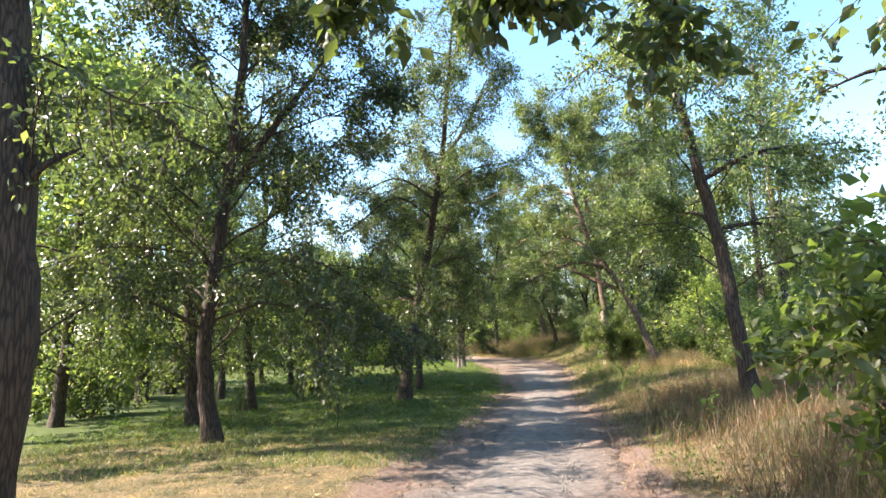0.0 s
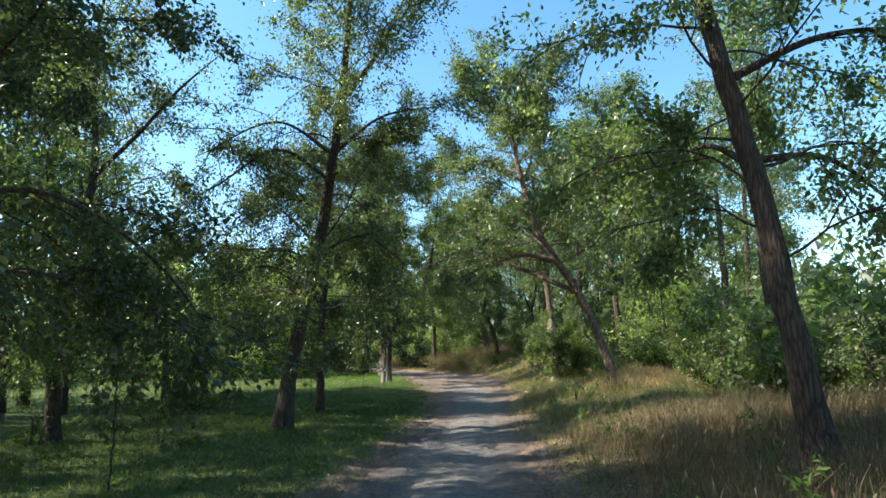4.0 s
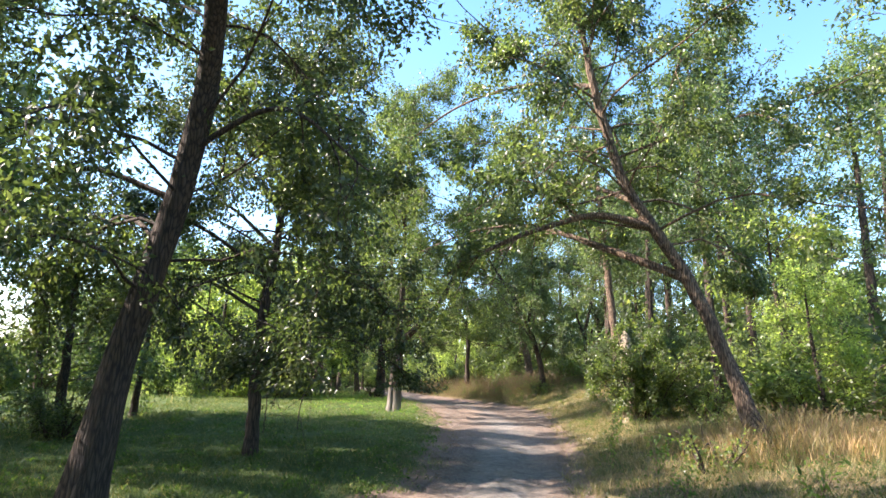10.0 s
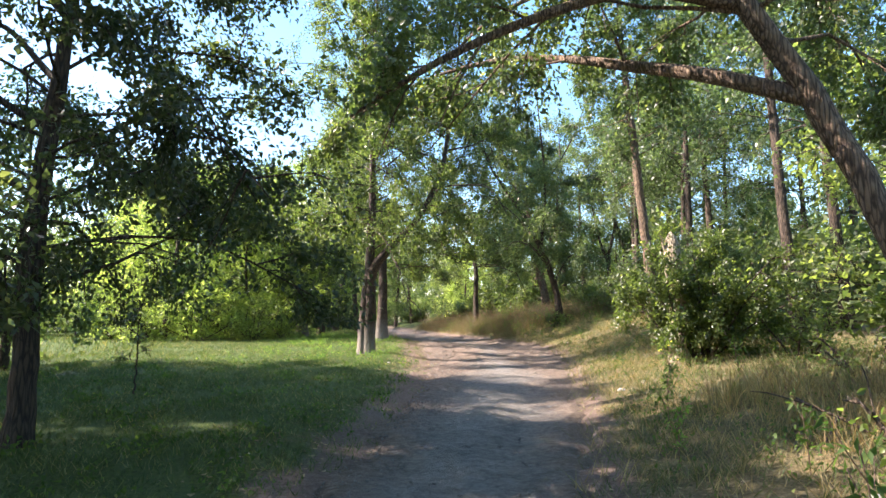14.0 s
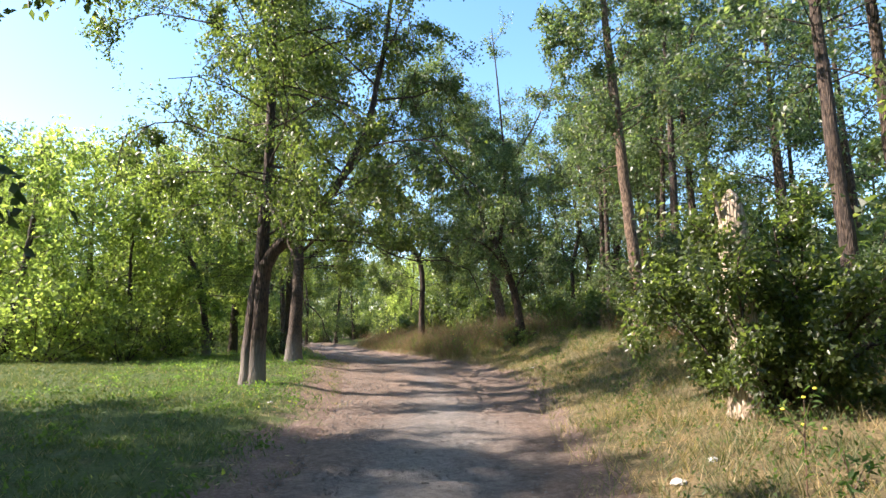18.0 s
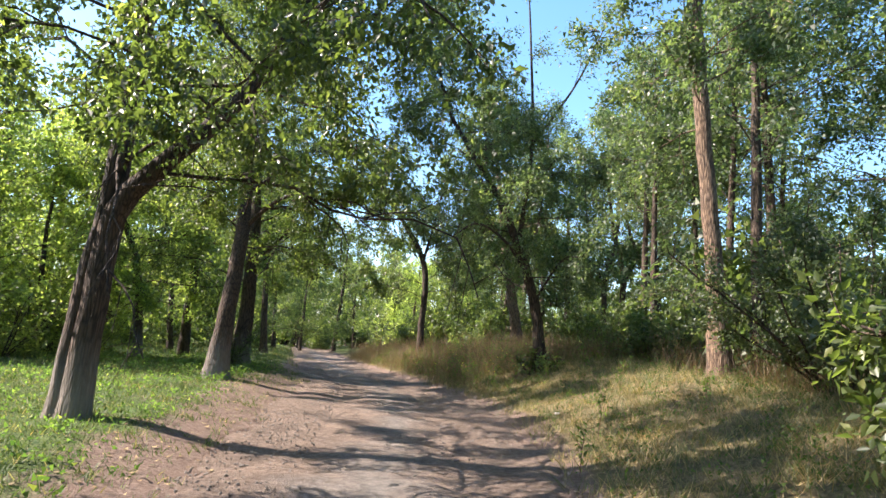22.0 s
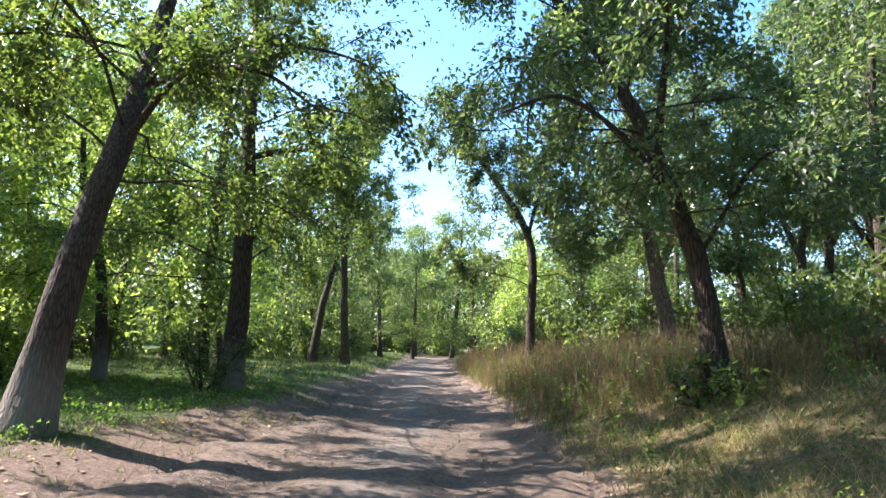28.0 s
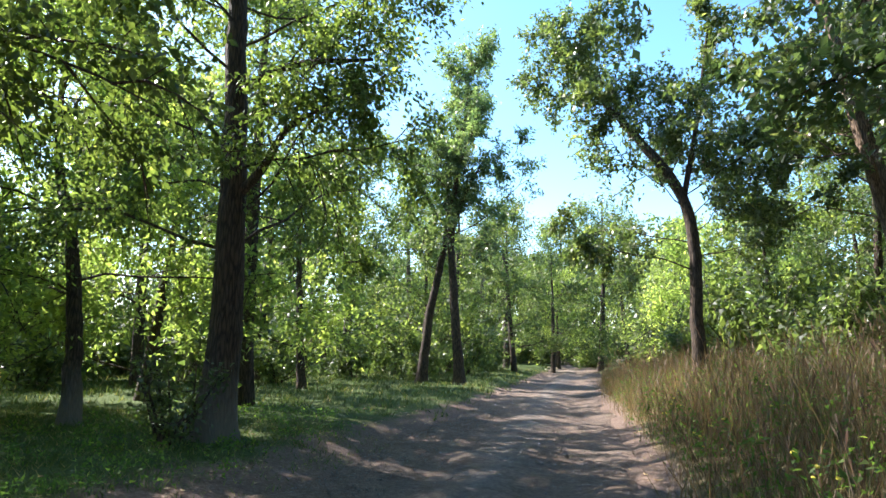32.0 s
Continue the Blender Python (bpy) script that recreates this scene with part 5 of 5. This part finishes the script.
bush(204, 6.45, 22.2, 0.28, 0.75, 380, 0.075, LEAF_FRESH, "bright leafy sapling in dry grass near the leaning tree", 6, 0.3, 0.1, "sapling")
bush(205, 8.9, 26.6, 0.5, 0.9, 900, 0.075, LEAF_FRESH, "sunlit young bush at the foot of the leaning tree", 7, 0.3, 0.1)
bush(206, 8.15, 46.3, 0.35, 0.75, 420, 0.11, LEAF_FRESH, "bright broad-leaved bush at the foot of the dark elm", 7, 0.3, 0.15)
bush(207, 9.75, 29.8, 0.55, 1.0, 1200, 0.08, LEAF_FRESH, "sunlit young bush beside the big one", 6, 0.3, 0.15)
bush(208, -0.95, 49.2, 0.5, 1.3, 1200, 0.08, LEAF_ELM, "suckers growing at the foot of the stout elm", 7, 0.2, 0.1)
for k, (x, y, hh) in enumerate([(-3.2, 17.6, 0.8), (-5.1, 22.4, 0.9), (-6.3, 19.0, 0.7)]):
    bush(220 + k, x, y, 0.22, hh, 420, 0.06, LEAF_ELM, "thin young seedling in the lawn", 3, 0.2, 0.2, "sapling")


def weed(seed, h, flower):
    """An upright weed: a stalk, side stalks, leaves, and on some a yellow head."""
    r = np.random.default_rng(seed)
    root = tagged(new("flowering_weed" if flower else "weed"), "upright weed with yellow flower heads on the dry bank" if flower else "upright green and dry weed on the bank", "weed")
    root.location = (0, 400, 0)
    w = Wood()
    main = bent(r, (0, 0, -0.03), (0.05, 0.02, 1), h, 6, 0.1, 0.05)
    w.tube(main, np.linspace(0.006, 0.003, 6), 5)
    part("stalk", w.mesh("stalk", HEADS), root)
    tips, at = [main[-1]], []
    for i in range(5):
        k = 2 + i % 3
        b = bent(r, main[k], (math.cos(i * 2.4) * 0.6, math.sin(i * 2.4) * 0.6, 0.8), h * 0.35, 4, 0.3, 0.05)
        w = Wood()
        w.tube(b, np.linspace(0.004, 0.002, 4), 4)
        part("side_stalk", w.mesh("side_stalk", HEADS), root)
        tips.append(b[-1])
        at += [b[1], b[2], b[3]]
    at = np.repeat(np.array(at + list(main[1:])), 3, 0) + r.normal(0, 0.02, (len(at) * 3 + 15, 3))
    part("leaves", leaf_mesh("leaves", r, at, 0.075, HERB, 0.2, wide=0.35), root)
    if flower:
        for q in tips:
            bm = bmesh.new()
            bmesh.ops.create_icosphere(bm, subdivisions=1, radius=0.017)
            for vv in bm.verts:
                vv.co = Vector(q) + Vector((vv.co.x, vv.co.y, vv.co.z * 0.6))
            me = bpy.data.meshes.new("flower_head")
            bm.to_mesh(me)
            bm.free()
            me.materials.append(YELLOW)
            part("flower_head", me, root, "small yellow flower head")
    return root


YELLOW, nt, out = material("yellow_petals")
pp = node(nt, "ShaderNodeBsdfPrincipled", Roughness=0.6)
nt.links.new(mixed(nt, noise_of(nt, 60.0), (0.75, 0.55, 0.03), (0.85, 0.75, 0.12)), pp.inputs["Base Color"])
nt.links.new(pp.outputs[0], out.inputs[0])
WEEDS = [weed(301, 0.75, False), weed(302, 0.55, False), weed(303, 0.7, True)]
for i, (x, y, k) in enumerate([(6.9, 28.3, 2), (5.5, 24.0, 1), (5.9, 25.4, 0), (6.2, 23.3, 1), (5.3, 21.2, 0), (4.9, 19.4, 1), (5.2, 17.7, 0), (4.6, 16.2, 1), (6.6, 27.4, 1), (7.4, 27.0, 0), (6.9, 36.6, 1), (7.6, 38.4, 0),
                               (7.1, 43.8, 1), (6.9, 44.6, 0), (7.0, 46.0, 2), (6.3, 47.2, 2), (6.0, 48.2, 0), (5.6, 49.4, 2), (6.5, 45.3, 1), (7.4, 47.6, 2), (8.2, 45.1, 1), (8.9, 44.2, 0), (9.2, 38.6, 1), (8.6, 40.6, 0),
                               (4.2, 13.6, 0), (4.0, 12.2, 1), (4.4, 10.4, 0), (3.7, 8.8, 1), (5.2, 8.9, 0), (5.0, 52.4, 2), (4.5, 54.2, 0), (6.2, 51.0, 2)]):
    copy_thing(WEEDS[k], pose(x, y, on_ground(x, y), 0, 0, i * 67.0))
for k in WEEDS:
    for o in (*k.children_recursive, k):
        bpy.data.objects.remove(o, do_unlink=True)

# fallen branch leaning in the grass
branch = tagged(new("fallen_branch"), "dark dead branch fallen into the grass by the leaning tree", "branch")
branch.location = (6.55, 24.1, on_ground(6.55, 24.1))
r = np.random.default_rng(41)
w = Wood()
fb = bent(r, (0, 0, 0.42), (0.7, -0.35, -0.36), 1.15, 8, 0.0, 0.06)
w.tube(fb, np.linspace(0.01, 0.022, 8), 7, 0.05, r)
part("bough", w.mesh("bough", BARK_DARK), branch)
for i in (1, 2, 4):
    w = Wood()
    w.tube(bent(r, fb[i], r.normal(0, 1, 3) + np.array([-0.6, 0, 0.5]), 0.6, 5, 0.0, 0.12), np.linspace(0.012, 0.004, 5), 5)
    part("twig", w.mesh("twig", BARK_DARK), branch)

STONE, nt, out = material("pale_stone")
pp = node(nt, "ShaderNodeBsdfPrincipled", Roughness=0.85)
nt.links.new(ramp(nt, noise_of(nt, 30.0, 5.0), [(0.3, (0.32, 0.30, 0.27)), (0.7, (0.58, 0.55, 0.50))]), pp.inputs["Base Color"])
nt.links.new(pp.outputs[0], out.inputs[0])
# pale stones at the edge of the track
for x, y, s in [(6.4, 29.2, 0.07), (6.9, 29.6, 0.05), (2.3, 46.0, 0.05), (2.6, 46.3, 0.035), (7.6, 41.0, 0.06), (6.3, 33.4, 0.05), (1.9, 34.6, 0.05), (6.2, 22.6, 0.05)]:
    bm = bmesh.new()
    bmesh.ops.create_icosphere(bm, subdivisions=2, radius=s)
    for vv in bm.verts:
        vv.co += Vector(noise.noise_vector(vv.co * 14 + Vector((x, y, 0)))) * s * 0.35
        vv.co.z *= 0.5
    me = bpy.data.meshes.new("stone")
    bm.to_mesh(me)
    bm.free()
    me.materials.append(STONE)
    st = tagged(new("stone", me), "pale weathered stone in the trodden soil", "stone", "stones beside the track")
    st.location = (x, y, on_ground(x, y) + s * 0.1)
